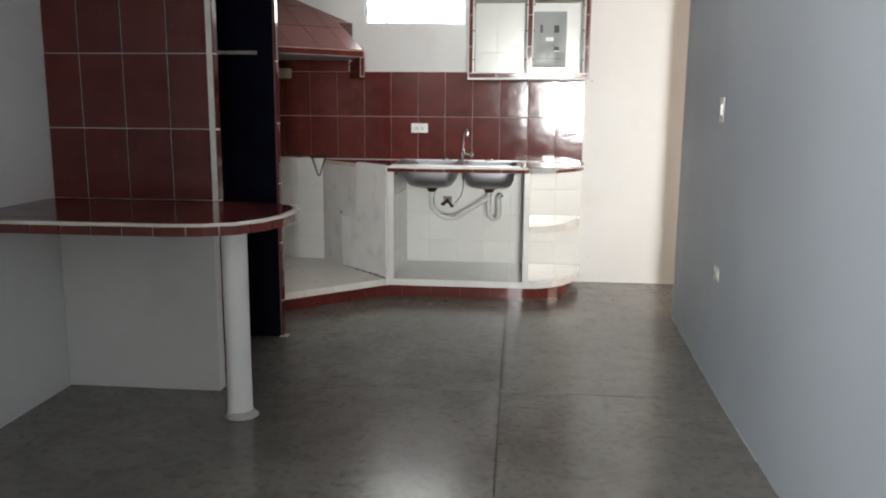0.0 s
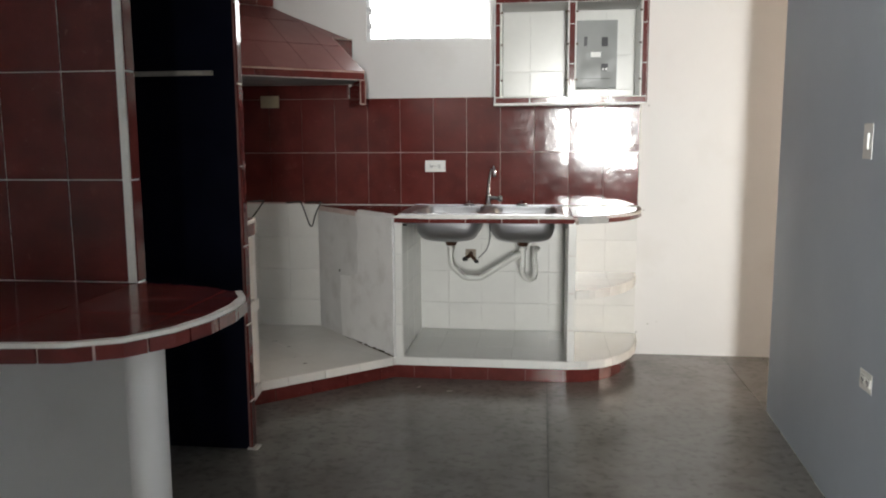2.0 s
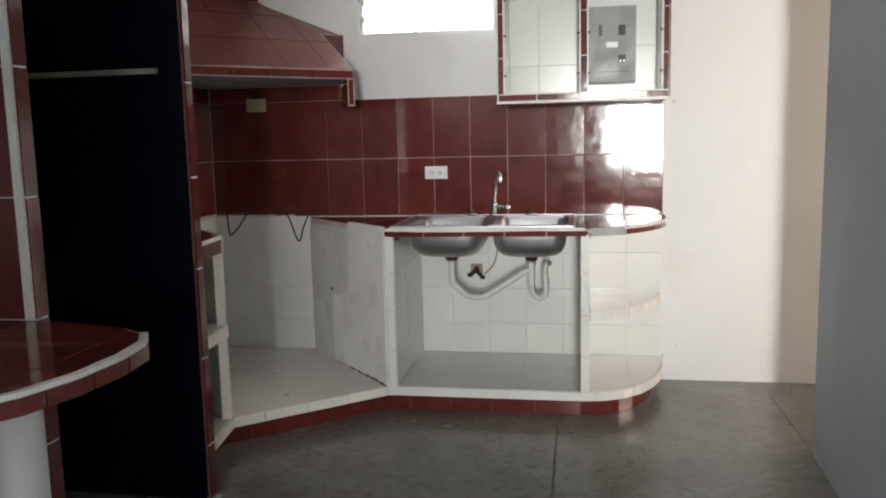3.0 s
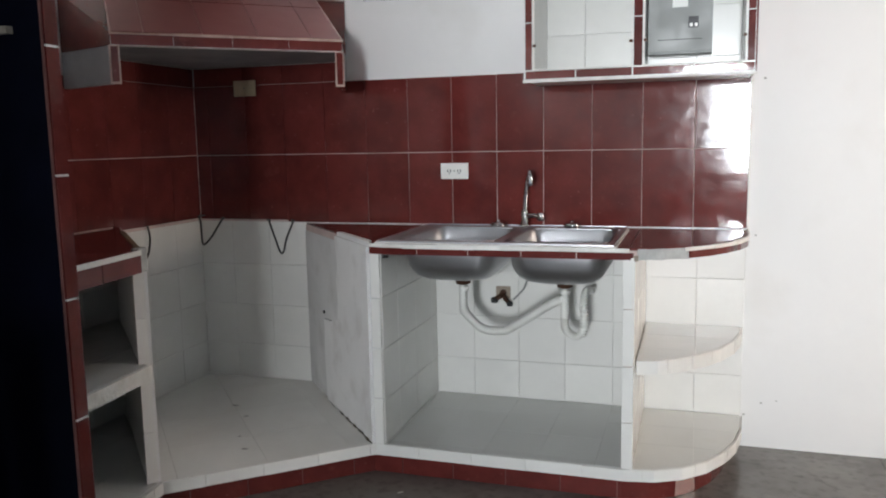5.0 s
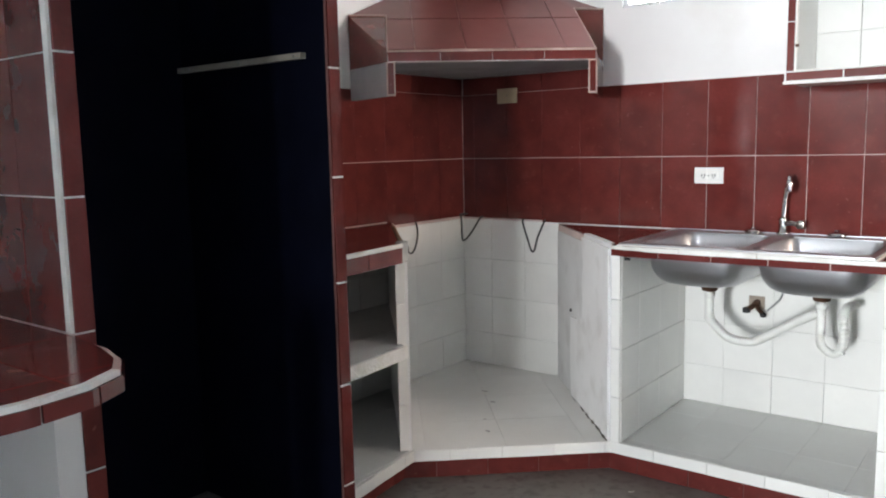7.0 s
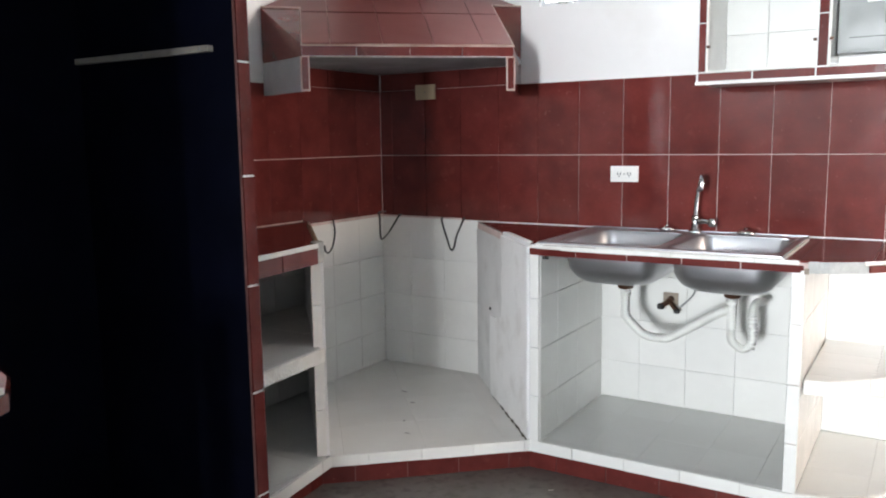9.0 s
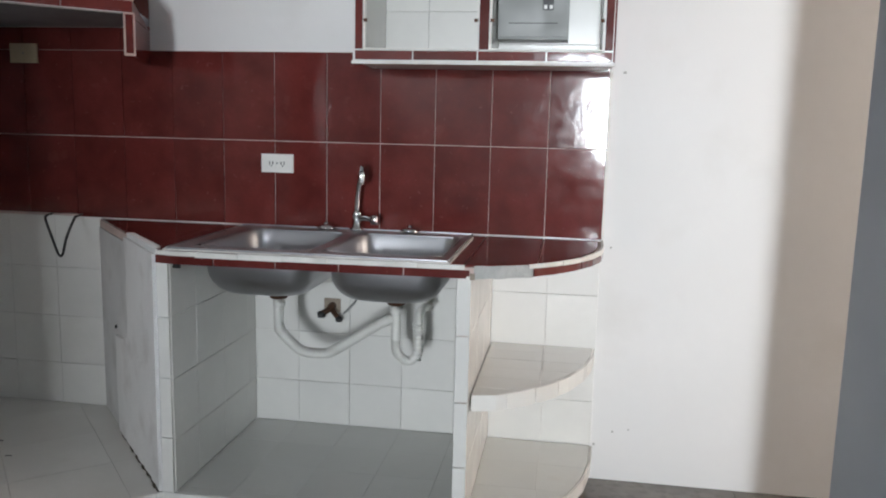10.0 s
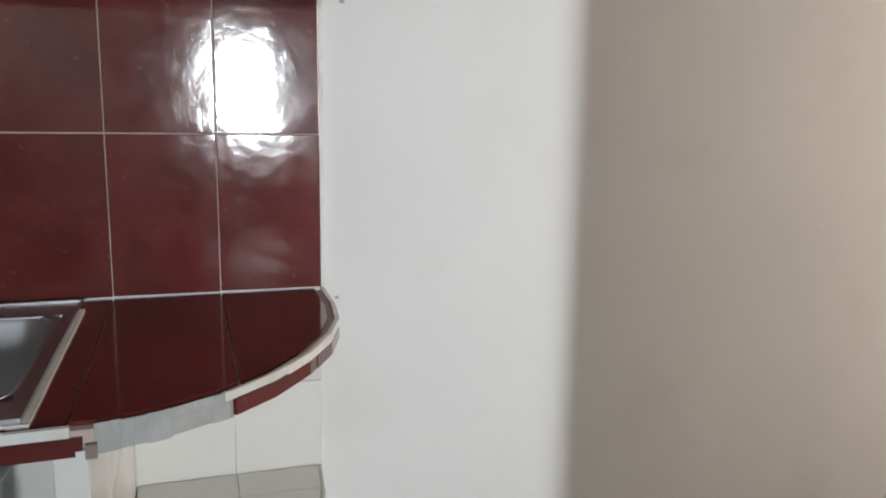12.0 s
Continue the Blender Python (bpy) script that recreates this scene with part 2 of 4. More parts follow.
def clip(poly, x0, x1, y0, y1):
    """The part of a convex outline inside a rectangle."""
    for axis, lim, sign in ((0, x0, 1), (0, x1, -1), (1, y0, 1), (1, y1, -1)):
        out = []
        for i, p in enumerate(poly):
            q = poly[(i + 1) % len(poly)]
            a, b = sign * (p[axis] - lim), sign * (q[axis] - lim)
            if a >= 0:
                out.append(p)
            if a * b < 0:
                t = a / (a - b)
                out.append((p[0] + (q[0] - p[0]) * t, p[1] + (q[1] - p[1]) * t))
        poly = out
        if len(poly) < 3:
            return []
    return poly


def pave(parent, poly, xs, ys, z, d, mat, name="tile", gap=0.004, turn=0.0):
    """Tiles that cover a convex outline at height z, cut at its edge; the grid may be turned by some degrees."""
    c, s = math.cos(radians(turn)), math.sin(radians(turn))
    local = [(x * c + y * s, -x * s + y * c) for x, y in poly]
    for x0, x1 in zip(xs, xs[1:]):
        for y0, y1 in zip(ys, ys[1:]):
            cell = clip(local, x0 + gap / 2, x1 - gap / 2, y0 + gap / 2, y1 - gap / 2)
            area = sum(p[0] * q[1] - p[1] * q[0] for p, q in zip(cell, cell[1:] + cell[:1])) / 2 if cell else 0
            if abs(area) < 0.0004:
                continue
            bm = bmesh.new()
            prism(bm, [(x * c - y * s, x * s + y * c) for x, y in cell], z, z + d + random.uniform(-0.0003, 0.0003))
            bmesh.ops.remove_doubles(bm, verts=bm.verts[:], dist=0.0005)
            part(name, bm, mat, parent)


def steps(a, b, pitch, start=None):
    """Cuts from a to b at a pitch that passes through start."""
    start = a if start is None else start
    k = math.ceil((a - start) / pitch + 1e-6)
    cuts = [a]
    while start + k * pitch < b - 1e-6:
        cuts.append(start + k * pitch)
        k += 1
    return cuts + [b]


def edge_band(parent, line, z0, z1, thick, length, mat, name, gap=0.004, spans=None, jitter=0.0):
    """Edge pieces along an outline, on its right-hand side, each of about the given length. spans: stretches of the line to cover, in metres."""
    pts = [Vector(p) for p in line]
    arc = [0.0]
    for a, b in zip(pts, pts[1:]):
        arc.append(arc[-1] + (b - a).length)

    def at(s):
        for i in range(len(pts) - 1):
            if s <= arc[i + 1] or i == len(pts) - 2:
                t = (s - arc[i]) / (arc[i + 1] - arc[i])
                way = (pts[i + 1] - pts[i]).normalized()
                if 0 < i and t < 0.01:
                    way = (way + (pts[i] - pts[i - 1]).normalized()).normalized()
                return pts[i].lerp(pts[i + 1], t), Vector((way.y, -way.x))

    for lo, hi in spans or [(0.0, arc[-1])]:
        count = max(1, round((hi - lo) / length))
        for k in range(count):
            a, b = lo + (hi - lo) * k / count + gap / 2, lo + (hi - lo) * (k + 1) / count - gap / 2
            marks = [a] + [s for s in arc if a + 0.004 < s < b - 0.004] + [b]
            out = random.uniform(-jitter, jitter)
            inner = [at(s)[0] for s in marks]
            outer = [at(s)[0] + at(s)[1] * (thick + out) for s in marks]
            bm = bmesh.new()
            prism(bm, [tuple(p) for p in inner] [::-1] + [tuple(p) for p in outer], z0 + random.uniform(-jitter, jitter), z1 + random.uniform(-jitter, jitter))
            bmesh.ops.recalc_face_normals(bm, faces=bm.faces[:])
            part(name, bm, mat, parent)


# ---- plan ----
LEFT, RIGHT, BACK, FRONT, TOP = -2.03, 0.975, 5.88, -3.0, 2.55
RIGHT_END, PASSAGE_END = 4.92, 4.2
WORK, LEFT_WORK, SPLASH, BAR, BASE = 0.893, 0.925, 0.903, 0.862, 0.13
LEFT_UP = LEFT - 0.05

# ---- structure ----
floor = structure("floor", boxes((LEFT - 0.15, PASSAGE_END + 0.15, FRONT - 0.15, BACK + 0.15, -0.12, -0.006)), JOINT, "grey polished terrazzo floor with thin dark joints", "floor")
ceiling = structure("ceiling", boxes((LEFT - 0.15, PASSAGE_END + 0.15, FRONT - 0.15, BACK + 0.15, TOP, TOP + 0.15)), CEILING, "plain white painted ceiling", "ceiling")
# the high gap in this wall is unseen, cut for the added side lamp
wall_left = structure("wall_left", boxes(
    (LEFT - 0.15, LEFT, FRONT, 3.431, 0, BAR - 0.041), (LEFT - 0.15, LEFT_UP, FRONT, -0.07, BAR - 0.041, TOP), (LEFT - 0.15, LEFT_UP, 1.07, 3.431, BAR - 0.041, TOP),
    (LEFT - 0.15, LEFT_UP, -0.07, 1.07, BAR - 0.041, 1.98), (LEFT - 0.15, LEFT_UP, -0.07, 1.07, 2.46, TOP), (LEFT - 0.15, LEFT, 3.431, BACK, 0, TOP)), PLASTER, "white painted plaster wall beside the bar and kitchen", "wall")
WIN = (-1.136, -0.40, 1.87, 2.36)
wall_back = structure("wall_back", boxes(
    (LEFT - 0.15, WIN[0], BACK, BACK + 0.15, 0, TOP), (WIN[1], PASSAGE_END + 0.15, BACK, BACK + 0.15, 0, TOP),
    (WIN[0], WIN[1], BACK, BACK + 0.15, 0, WIN[2]), (WIN[0], WIN[1], BACK, BACK + 0.15, WIN[3], TOP)), PLASTER,
    "white painted kitchen wall with a high window and red tile splashback", "wall")
wall_right = structure("wall_right", lump(([(0.985, RIGHT_END), (0.945, 4.1), (0.915, 3.3), (0.90, 2.6), (0.88, 0.0), (0.88, FRONT), (RIGHT + 0.12, FRONT), (RIGHT + 0.12, RIGHT_END)], 0, TOP)), BLUE_PAINT, "pale blue-grey painted wall ending at a passage", "wall")
edge_band(wall_right, [(0.985, 4.90), (0.945, 4.1), (0.915, 3.3), (0.90, 2.6), (0.88, 0.1)], -0.001, 0.002, 0.0025, 0.13, CEMENT, "paint_line", 0.012, jitter=0.002)
wall_passage = structure("wall_passage", boxes((RIGHT + 0.12, PASSAGE_END, RIGHT_END - 0.15, RIGHT_END - 0.003, 0, TOP)), PLASTER, "plain white wall of the side passage", "wall")
wall_passage_end = structure("wall_passage_end", boxes(
    (PASSAGE_END, PASSAGE_END + 0.15, RIGHT_END - 0.15, 5.08, 0, TOP), (PASSAGE_END, PASSAGE_END + 0.15, 5.72, BACK, 0, TOP),
    (PASSAGE_END, PASSAGE_END + 0.15, 5.08, 5.72, 0, 1.08), (PASSAGE_END, PASSAGE_END + 0.15, 5.08, 5.72, 2.02, TOP)), PLASTER, "plain wall with a window closing the passage", "wall")
wall_front = structure("wall_front", boxes(
    (LEFT - 0.15, -0.02, FRONT - 0.15, FRONT, 0, TOP), (0.74, RIGHT + 0.12, FRONT - 0.15, FRONT, 0, TOP), (-0.02, 0.74, FRONT - 0.15, FRONT, 2.1, TOP)),
    PLASTER, "white front wall with an open doorway", "wall")
# unseen wall, added to block door light on its way to the bar
wall_entry = structure("wall_entry", boxes((LEFT_UP, -0.27, -0.42, -0.30, 0, TOP)), PLASTER, "plain white wall, unseen, added to keep door light off the bar", "wall")
structure("ground", boxes((-40, 40, -40, 40, -0.3, -0.14)), GROUND, "plain concrete ground outside the house", "ground")

glow = bpy.data.materials.new("bright_overcast_sky")
glow.use_nodes = True
glow.node_tree.nodes["Principled BSDF"].inputs["Base Color"].default_value = (0.8, 0.8, 0.8, 1)
glow.node_tree.nodes["Principled BSDF"].inputs["Emission Color"].default_value = (0.86, 0.93, 1.0, 1)
glow.node_tree.nodes["Principled BSDF"].inputs["Emission Strength"].default_value = 9.0
structure("backdrop", boxes((-4.5, 3.0, 7.4, 7.45, 1.0, 6.0)), glow, "plain bright overcast sky outside the kitchen window", "sky")

# bar partition and pantry partition
wall_bar = structure("wall_bar", boxes((LEFT, -1.318, 3.388, 3.431, 0, TOP)), PLASTER, "thin partition behind the bar faced with dark red tiles", "wall")
part("plinth", boxes((LEFT, -1.318, 3.321, 3.388, 0, BAR - 0.04)), PLASTER, wall_bar, "white plastered lower wall under the bar")
part("wall_return", boxes((LEFT_UP, LEFT, 3.388, 3.431, BAR - 0.04, TOP)), PLASTER, wall_bar)
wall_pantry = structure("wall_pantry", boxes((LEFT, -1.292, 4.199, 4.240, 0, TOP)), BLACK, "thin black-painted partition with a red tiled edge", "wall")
part("kitchen_face", boxes((LEFT + 0.004, -1.2925, 4.2402, 4.2435, 0, TOP - 0.003)), PLASTER, wall_pantry, "white plaster on the kitchen side")
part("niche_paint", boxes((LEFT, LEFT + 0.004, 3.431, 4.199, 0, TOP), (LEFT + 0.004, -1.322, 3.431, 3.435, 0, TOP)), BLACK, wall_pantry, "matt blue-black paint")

# window: opening trim and louvre tracks
window_1 = thing("window_1", (-0.768, BACK, WIN[2]), "high kitchen window with aluminium louvre tracks and bright sky", "window", kind="structure")
part("window_frame", boxes((WIN[0], WIN[0] + 0.022, BACK + 0.02, BACK + 0.07, WIN[2], WIN[3]), (WIN[1] - 0.022, WIN[1], BACK + 0.02, BACK + 0.07, WIN[2], WIN[3]),
                           (WIN[0] + 0.022, WIN[1] - 0.022, BACK + 0.02, BACK + 0.07, WIN[2], WIN[2] + 0.016)), ALUMINIUM, window_1)
for k in range(5):
    z = WIN[2] + 0.07 + 0.09 * k
    for x0, x1 in ((WIN[0] + 0.022, WIN[0] + 0.034), (WIN[1] - 0.034, WIN[1] - 0.022)):
        part("louvre_clip", boxes((x0, x1, BACK + 0.012, BACK + 0.06, z, z + 0.035)), ALUMINIUM, window_1)

# floor slabs
for i, (x0, x1) in enumerate(((LEFT, -0.055), (-0.049, RIGHT + 0.01), (RIGHT + 0.01, PASSAGE_END))):
    cuts = (FRONT, -2.4, 0.57, 3.46, 5.88) if i < 2 else (RIGHT_END, 5.88)
    for y0, y1 in zip(cuts, cuts[1:]):
        part("slab", soften(boxes((x0, x1 - (0.003 if i == 1 else 0), y0 + 0.003, y1 - 0.003, -0.004, 0.0)), 0.001, 1), TERRAZZO, floor)
part("threshold", boxes((-0.02, 0.74, FRONT - 0.15, FRONT, -0.004, 0.002)), TERRAZZO, floor)


# ---- bar ----
bar_tile_rows = [0.862, 1.175, 1.497, 1.82, 2.143, 2.466, TOP - 0.002]
part("grout", boxes((LEFT_UP + 0.002, -1.318, 3.384, 3.3878, BAR, TOP - 0.002)), RIM, wall_bar)
lay_tiles(wall_bar, (0, 3.3842, 0), (1, 0, 0), (0, 0, 1), [LEFT_UP + 0.002, -1.917, -1.72, -1.517, -1.34], bar_tile_rows, RED_TILE, "tile", 0.0034, 0.004)
part("corner_grout", soften(boxes((-1.339, -1.316, 3.376, 3.386, BAR + 0.003, TOP - 0.002)), 0.003, 1), RIM, wall_bar, "white cement corner strip")
lay_tiles(wall_bar, (-1.3178, 0, 0), (0, 1, 0), (0, 0, 1), [3.382, 3.435], [0.0, 0.205, 0.53, 0.862, 1.175, 1.497, 1.82, 2.143, 2.466, TOP - 0.002], RED_TILE, "edge_tile", 0.005, 0.006)
part("edge_grout", boxes((-1.3178, -1.3155, 3.385, 3.432, 0.0, TOP - 0.002)), RIM, wall_bar)

bar_line = [(LEFT_UP + 0.002, 2.65), (-1.25, 2.65), (-1.10, 2.67), (-0.998, 2.725), (-0.930, 2.825), (-0.897, 2.945), (-0.888, 3.08), (-0.902, 3.195), (-0.948, 3.28), (-1.037, 3.334),
            (-1.15, 3.368), (-1.309, 3.376)]
bar_counter = thing("bar_counter", (-1.45, 3.0, BAR), "red tiled bar counter with a rounded end and white cement rim", "counter")
part("slab", lump((bar_line + [(LEFT_UP + 0.002, 3.376)], BAR - 0.040, BAR - 0.006)), GROUT, bar_counter, "mortar slab with a painted underside")
inner = [(LEFT_UP + 0.004, 2.664), (-1.25, 2.664), (-1.105, 2.684), (-1.006, 2.738), (-0.942, 2.833), (-0.910, 2.950), (-0.901, 3.08), (-0.915, 3.188), (-0.958, 3.268),
         (-1.042, 3.321), (-1.152, 3.354), (-1.309, 3.376), (LEFT_UP + 0.004, 3.374)]
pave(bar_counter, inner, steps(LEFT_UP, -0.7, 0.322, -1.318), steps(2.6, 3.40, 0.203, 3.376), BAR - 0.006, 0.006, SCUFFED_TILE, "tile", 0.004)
edge_band(bar_counter, bar_line, BAR - 0.042, BAR - 0.010, 0.007, 0.115, RED_TILE, "edge_tile", 0.006)
edge_band(bar_counter, [(x, y) for x, y in inner[:9]], BAR - 0.0095, BAR + 0.0015, 0.019, 0.30, RIM, "rim", 0.0, jitter=0.0012)

column = thing("column", (-1.132, 3.06, 0), "round white plastered column under the bar end", "column")
part("shaft", turned((-1.132, 3.06, 0), [(0.056, 0.004), (0.052, 0.03), (0.0505, 0.3), (0.0515, 0.6), (0.052, BAR - 0.04)], 28), PLASTER, column)
part("mortar_foot", turned((-1.124, 3.055, 0), [(0.072, 0.0), (0.066, 0.004), (0.058, 0.012), (0.052, 0.024)], 9), CEMENT, column, "rough mortar at the foot")

# ---- pantry partition edge ----
lay_tiles(wall_pantry, (-1.2918, 0, 0), (0, 1, 0), (0, 0, 1), [4.194, 4.244], [0.0, 0.208, 0.535, 0.862, 1.187, 1.513, 1.838, 2.163, TOP - 0.002], RED_TILE, "edge_tile", 0.006, 0.006)
part("edge_grout", boxes((-1.2918, -1.2872, 4.1985, 4.240, 0.0, TOP - 0.002)), RIM, wall_pantry)
part("edge_strip", boxes((-1.300, -1.2925, 4.1955, 4.1988, 0.0, TOP - 0.002)), DULL_GROUT, wall_pantry)
part("mortar_foot", soften(boxes((-1.306, -1.262, 4.186, 4.236, 0.0, 0.007)), 0.003, 1), CEMENT, wall_pantry, "rough mortar at the foot")
batten = thing("batten", (-1.7, 4.19, 1.555), "pale raw wooden batten fixed to the black partition", "batten")
part("strip", soften(boxes((-2.02, -1.388, 4.178, 4.199, 1.546, 1.564)), 0.002, 1), WOOD, batten)
for x in (-1.95, -1.68, -1.42):
    part("screw", turned((x, 4.1775, 1.555), [(0.003, -0.003), (0.004, 0.0), (0.003, 0.003)], 8), GREY_METAL, batten)

# ---- kitchen base ----
FRONT_A, FRONT_B, BACK_C, LEFT_D = (-1.43, 4.70), (-0.86, 5.212), (-1.46, 5.872), (-2.022, 5.30)
front_line = [(-1.365, 4.246), FRONT_A, FRONT_B, (-0.80, 5.213), (0.06, 5.214), (0.16, 5.230), (0.25, 5.275), (0.33, 5.35), (0.39, 5.45), (0.435, 5.57), (0.462, 5.71), (0.472, 5.872)]
kick_line = [(-1.43, 4.246), (-1.49, 4.715), (-0.885, 5.258), (-0.80, 5.262), (0.05, 5.264), (0.14, 5.28), (0.22, 5.32), (0.29, 5.39), (0.345, 5.48), (0.385, 5.59), (0.41, 5.72), (0.418, 5.872)]
platform = thing("kitchen_platform", (-0.8, 5.4, 0), "low masonry kitchen platform with white tiles and a red tiled kick", "platform")
part("core", lump((kick_line + [(LEFT, 5.872), (LEFT, 4.246)], 0.0, BASE - 0.045)), DULL_GROUT, platform)
part("slab", lump(([(x, y) for x, y in front_line] + [(LEFT, 5.872), (LEFT, 4.246)], BASE - 0.045, BASE - 0.006)), RIM, platform, "white cement slab")
edge_band(platform, kick_line, 0.002, BASE - 0.047, 0.007, 0.205, RED_TILE, "kick_tile", 0.004, jitter=0.0008)
edge_band(platform, front_line, BASE - 0.043, BASE, 0.006, 0.205, WHITE_TILE, "nosing_tile", 0.003, jitter=0.0012)
pave(platform, [(LEFT, 4.246), (-1.375, 4.246), (-1.44, 4.69), (LEFT, 5.25)], steps(LEFT, -1.3, 0.203), steps(4.2, 5.3, 0.203), BASE - 0.006, 0.006, WORN_TILE, gap=0.0009)
pave(platform, [FRONT_A, FRONT_B, BACK_C, (LEFT, 5.872), LEFT_D], steps(0, 3, 0.31, 2.135), steps(3.5, 7, 0.31, 4.44), BASE - 0.006, 0.006, WHITE_TILE, gap=0.0009, turn=42)
pave(platform, [(-0.815, 5.22), (0.05, 5.22), (0.05, 5.872), (-0.815, 5.872)], steps(-0.815, 0.05, 0.202, -0.646), steps(5.22, 5.872, 0.203, 5.872), BASE - 0.006, 0.006, WORN_TILE, gap=0.0009)
pave(platform, [(0.09, 5.22), (0.16, 5.235), (0.25, 5.28), (0.325, 5.355), (0.385, 5.455), (0.43, 5.575), (0.457, 5.71), (0.466, 5.872), (0.09, 5.872)],
     steps(0.09, 0.48, 0.198), steps(5.2, 5.872, 0.203, 5.872), BASE - 0.006, 0.006, WORN_TILE, gap=0.0009)

# ---- wall tiling ----
part("grout", boxes((LEFT + 0.001, 0.470, BACK - 0.003, BACK, WORK, 1.534)), GROUT, wall_back)
red_x = [LEFT + 0.008, -1.95, -1.75, -1.547, -1.34, -1.137, -0.938, -0.737, -0.537, -0.336, -0.135, 0.067, 0.268, 0.471]
for cuts, low, joint in ((red_x[:4], SPLASH, 0.0016), (red_x[3:7], WORK, 0.0022), (red_x[6:-3], WORK, 0.0030)):
    lay_tiles(wall_back, (0, BACK - 0.0028, 0), (1, 0, 0), (0, 0, 1), cuts, [low + 0.002, 1.211, 1.534], RED_TILE, "tile", joint, 0.006, tilt=0.3, rise=0.0032)
for z0, z1 in ((WORK + 0.002, 1.211), (1.211, 1.534)):
    for x, lean in ((-0.034, -0.35), (0.1675, -1.3), (0.3695, -1.6 if z0 > 1.2 else -2.1)):
        end_tile = hang(new("tile", tile_mesh("tile", 0.1995, z1 - z0 - 0.0032, 0.006, RED_TILE)), wall_back)
        end_tile.matrix_basis = pose(x, BACK - 0.005, (z0 + z1) / 2, 90, 0, 0) @ pose(0, 0, 0, random.uniform(-0.2, 0.2), lean, 0)
part("tile_edge_grout", soften(boxes((0.4705, 0.479, BACK - 0.010, BACK, WORK, 1.475)), 0.002, 1), RIM, wall_back)
part("white_grout", boxes((LEFT + 0.001, 0.470, BACK - 0.003, BACK, BASE, WORK - 0.001)), DARK_GROUT, wall_back)
white_x = [LEFT + 0.008, -1.85, -1.65, -1.45, -1.25, -1.048, -0.848, -0.646, -0.445, -0.243, -0.042, 0.09, 0.287, 0.47]
lay_tiles(wall_back, (0, BACK - 0.0028, 0), (1, 0, 0), (0, 0, 1), white_x, [BASE, 0.297, 0.493, 0.691, 0.898], WHITE_TILE, "tile", 0.0009, 0.005, rise=0.0019)
left_y = [4.243, 4.25, 4.45, 4.65, 4.855, 5.06, 5.262, 5.464, 5.668, BACK - 0.010]
part("grout", boxes((LEFT, LEFT + 0.003, 4.243, BACK - 0.002, WORK, 1.534)), GROUT, wall_left)
for cuts, low in ((left_y[:7], LEFT_WORK + 0.004), (left_y[6:], SPLASH + 0.006)):
    lay_tiles(wall_left, (LEFT + 0.0028, 0, 0), (0, 1, 0), (0, 0, 1), cuts, [low, 1.211, 1.534], RED_TILE, "tile", 0.0013, 0.006, rise=0.0035)
part("white_grout", boxes((LEFT, LEFT + 0.003, 4.243, BACK - 0.002, BASE, WORK - 0.001)), DARK_GROUT, wall_left)
lay_tiles(wall_left, (LEFT + 0.0028, 0, 0), (0, 1, 0), (0, 0, 1), left_y, [BASE, 0.297, 0.493, 0.691, 0.898], WHITE_TILE, "tile", 0.0009, 0.005, rise=0.0019)
part("corner_seam", boxes((LEFT + 0.007, LEFT + 0.0105, BACK - 0.0105, BACK - 0.007, WORK + 0.01, 1.534)), GROUT, wall_back)

# ---- piers and dividers ----
pier = thing("corner_pier", (-1.0, 5.6, BASE), "white masonry pier between the stove recess and sink bay", "pier")
part("core", lump(([FRONT_B, (-0.823, 5.212), (-0.823, 5.872), BACK_C], BASE, WORK - 0.035)), GREY_COAT, pier, "greyish first coat of cement")
lay_tiles(pier, (-0.8228, 0, 0), (0, 1, 0), (0, 0, 1), [5.218, 5.38, 5.585, 5.79, 5.868], [BASE, 0.297, 0.493, 0.691, 0.866], WHITE_TILE, "tile", 0.0009, 0.005, rise=0.0019)
lay_tiles(pier, (0, 5.2118, 0), (1, 0, 0), (0, 0, 1), [-0.858, -0.818], [BASE, 0.31, 0.50, 0.69, 0.866], WHITE_TILE, "front_tile", 0.004, 0.006)
# ragged second coat on the recess side of the pier
along, out = Vector((BACK_C[0] - FRONT_B[0], BACK_C[1] - FRONT_B[1], 0)).normalized(), Vector((-0.74, -0.67, 0)).normalized()
coat_edge = [(0.585, 0.13), (0.595, 0.25), (0.602, 0.36), (0.592, 0.45), (0.598, 0.495), (0.50, 0.503), (0.39, 0.53), (0.378, 0.60), (0.392, 0.69), (0.372, 0.76), (0.386, 0.82), (0.40, WORK - 0.012)]
ring = [(0.004, WORK - 0.012), (0.004, 0.13)] + coat_edge
base = Vector((FRONT_B[0], FRONT_B[1], 0))
n_ring = len(ring)
pts = [base + along * s + Vector((0, 0, z)) for s, z in ring] + [base + along * s + out * 0.011 + Vector((0, 0, z)) for s, z in ring]
part("render_coat", solid([tuple(p) for p in pts], [tuple(range(n_ring)), tuple(range(2 * n_ring - 1, n_ring - 1, -1))] +
                          [(i, (i + 1) % n_ring, n_ring + (i + 1) % n_ring, n_ring + i) for i in range(n_ring)]), PATCH, pier, "ragged second coat of white cement")
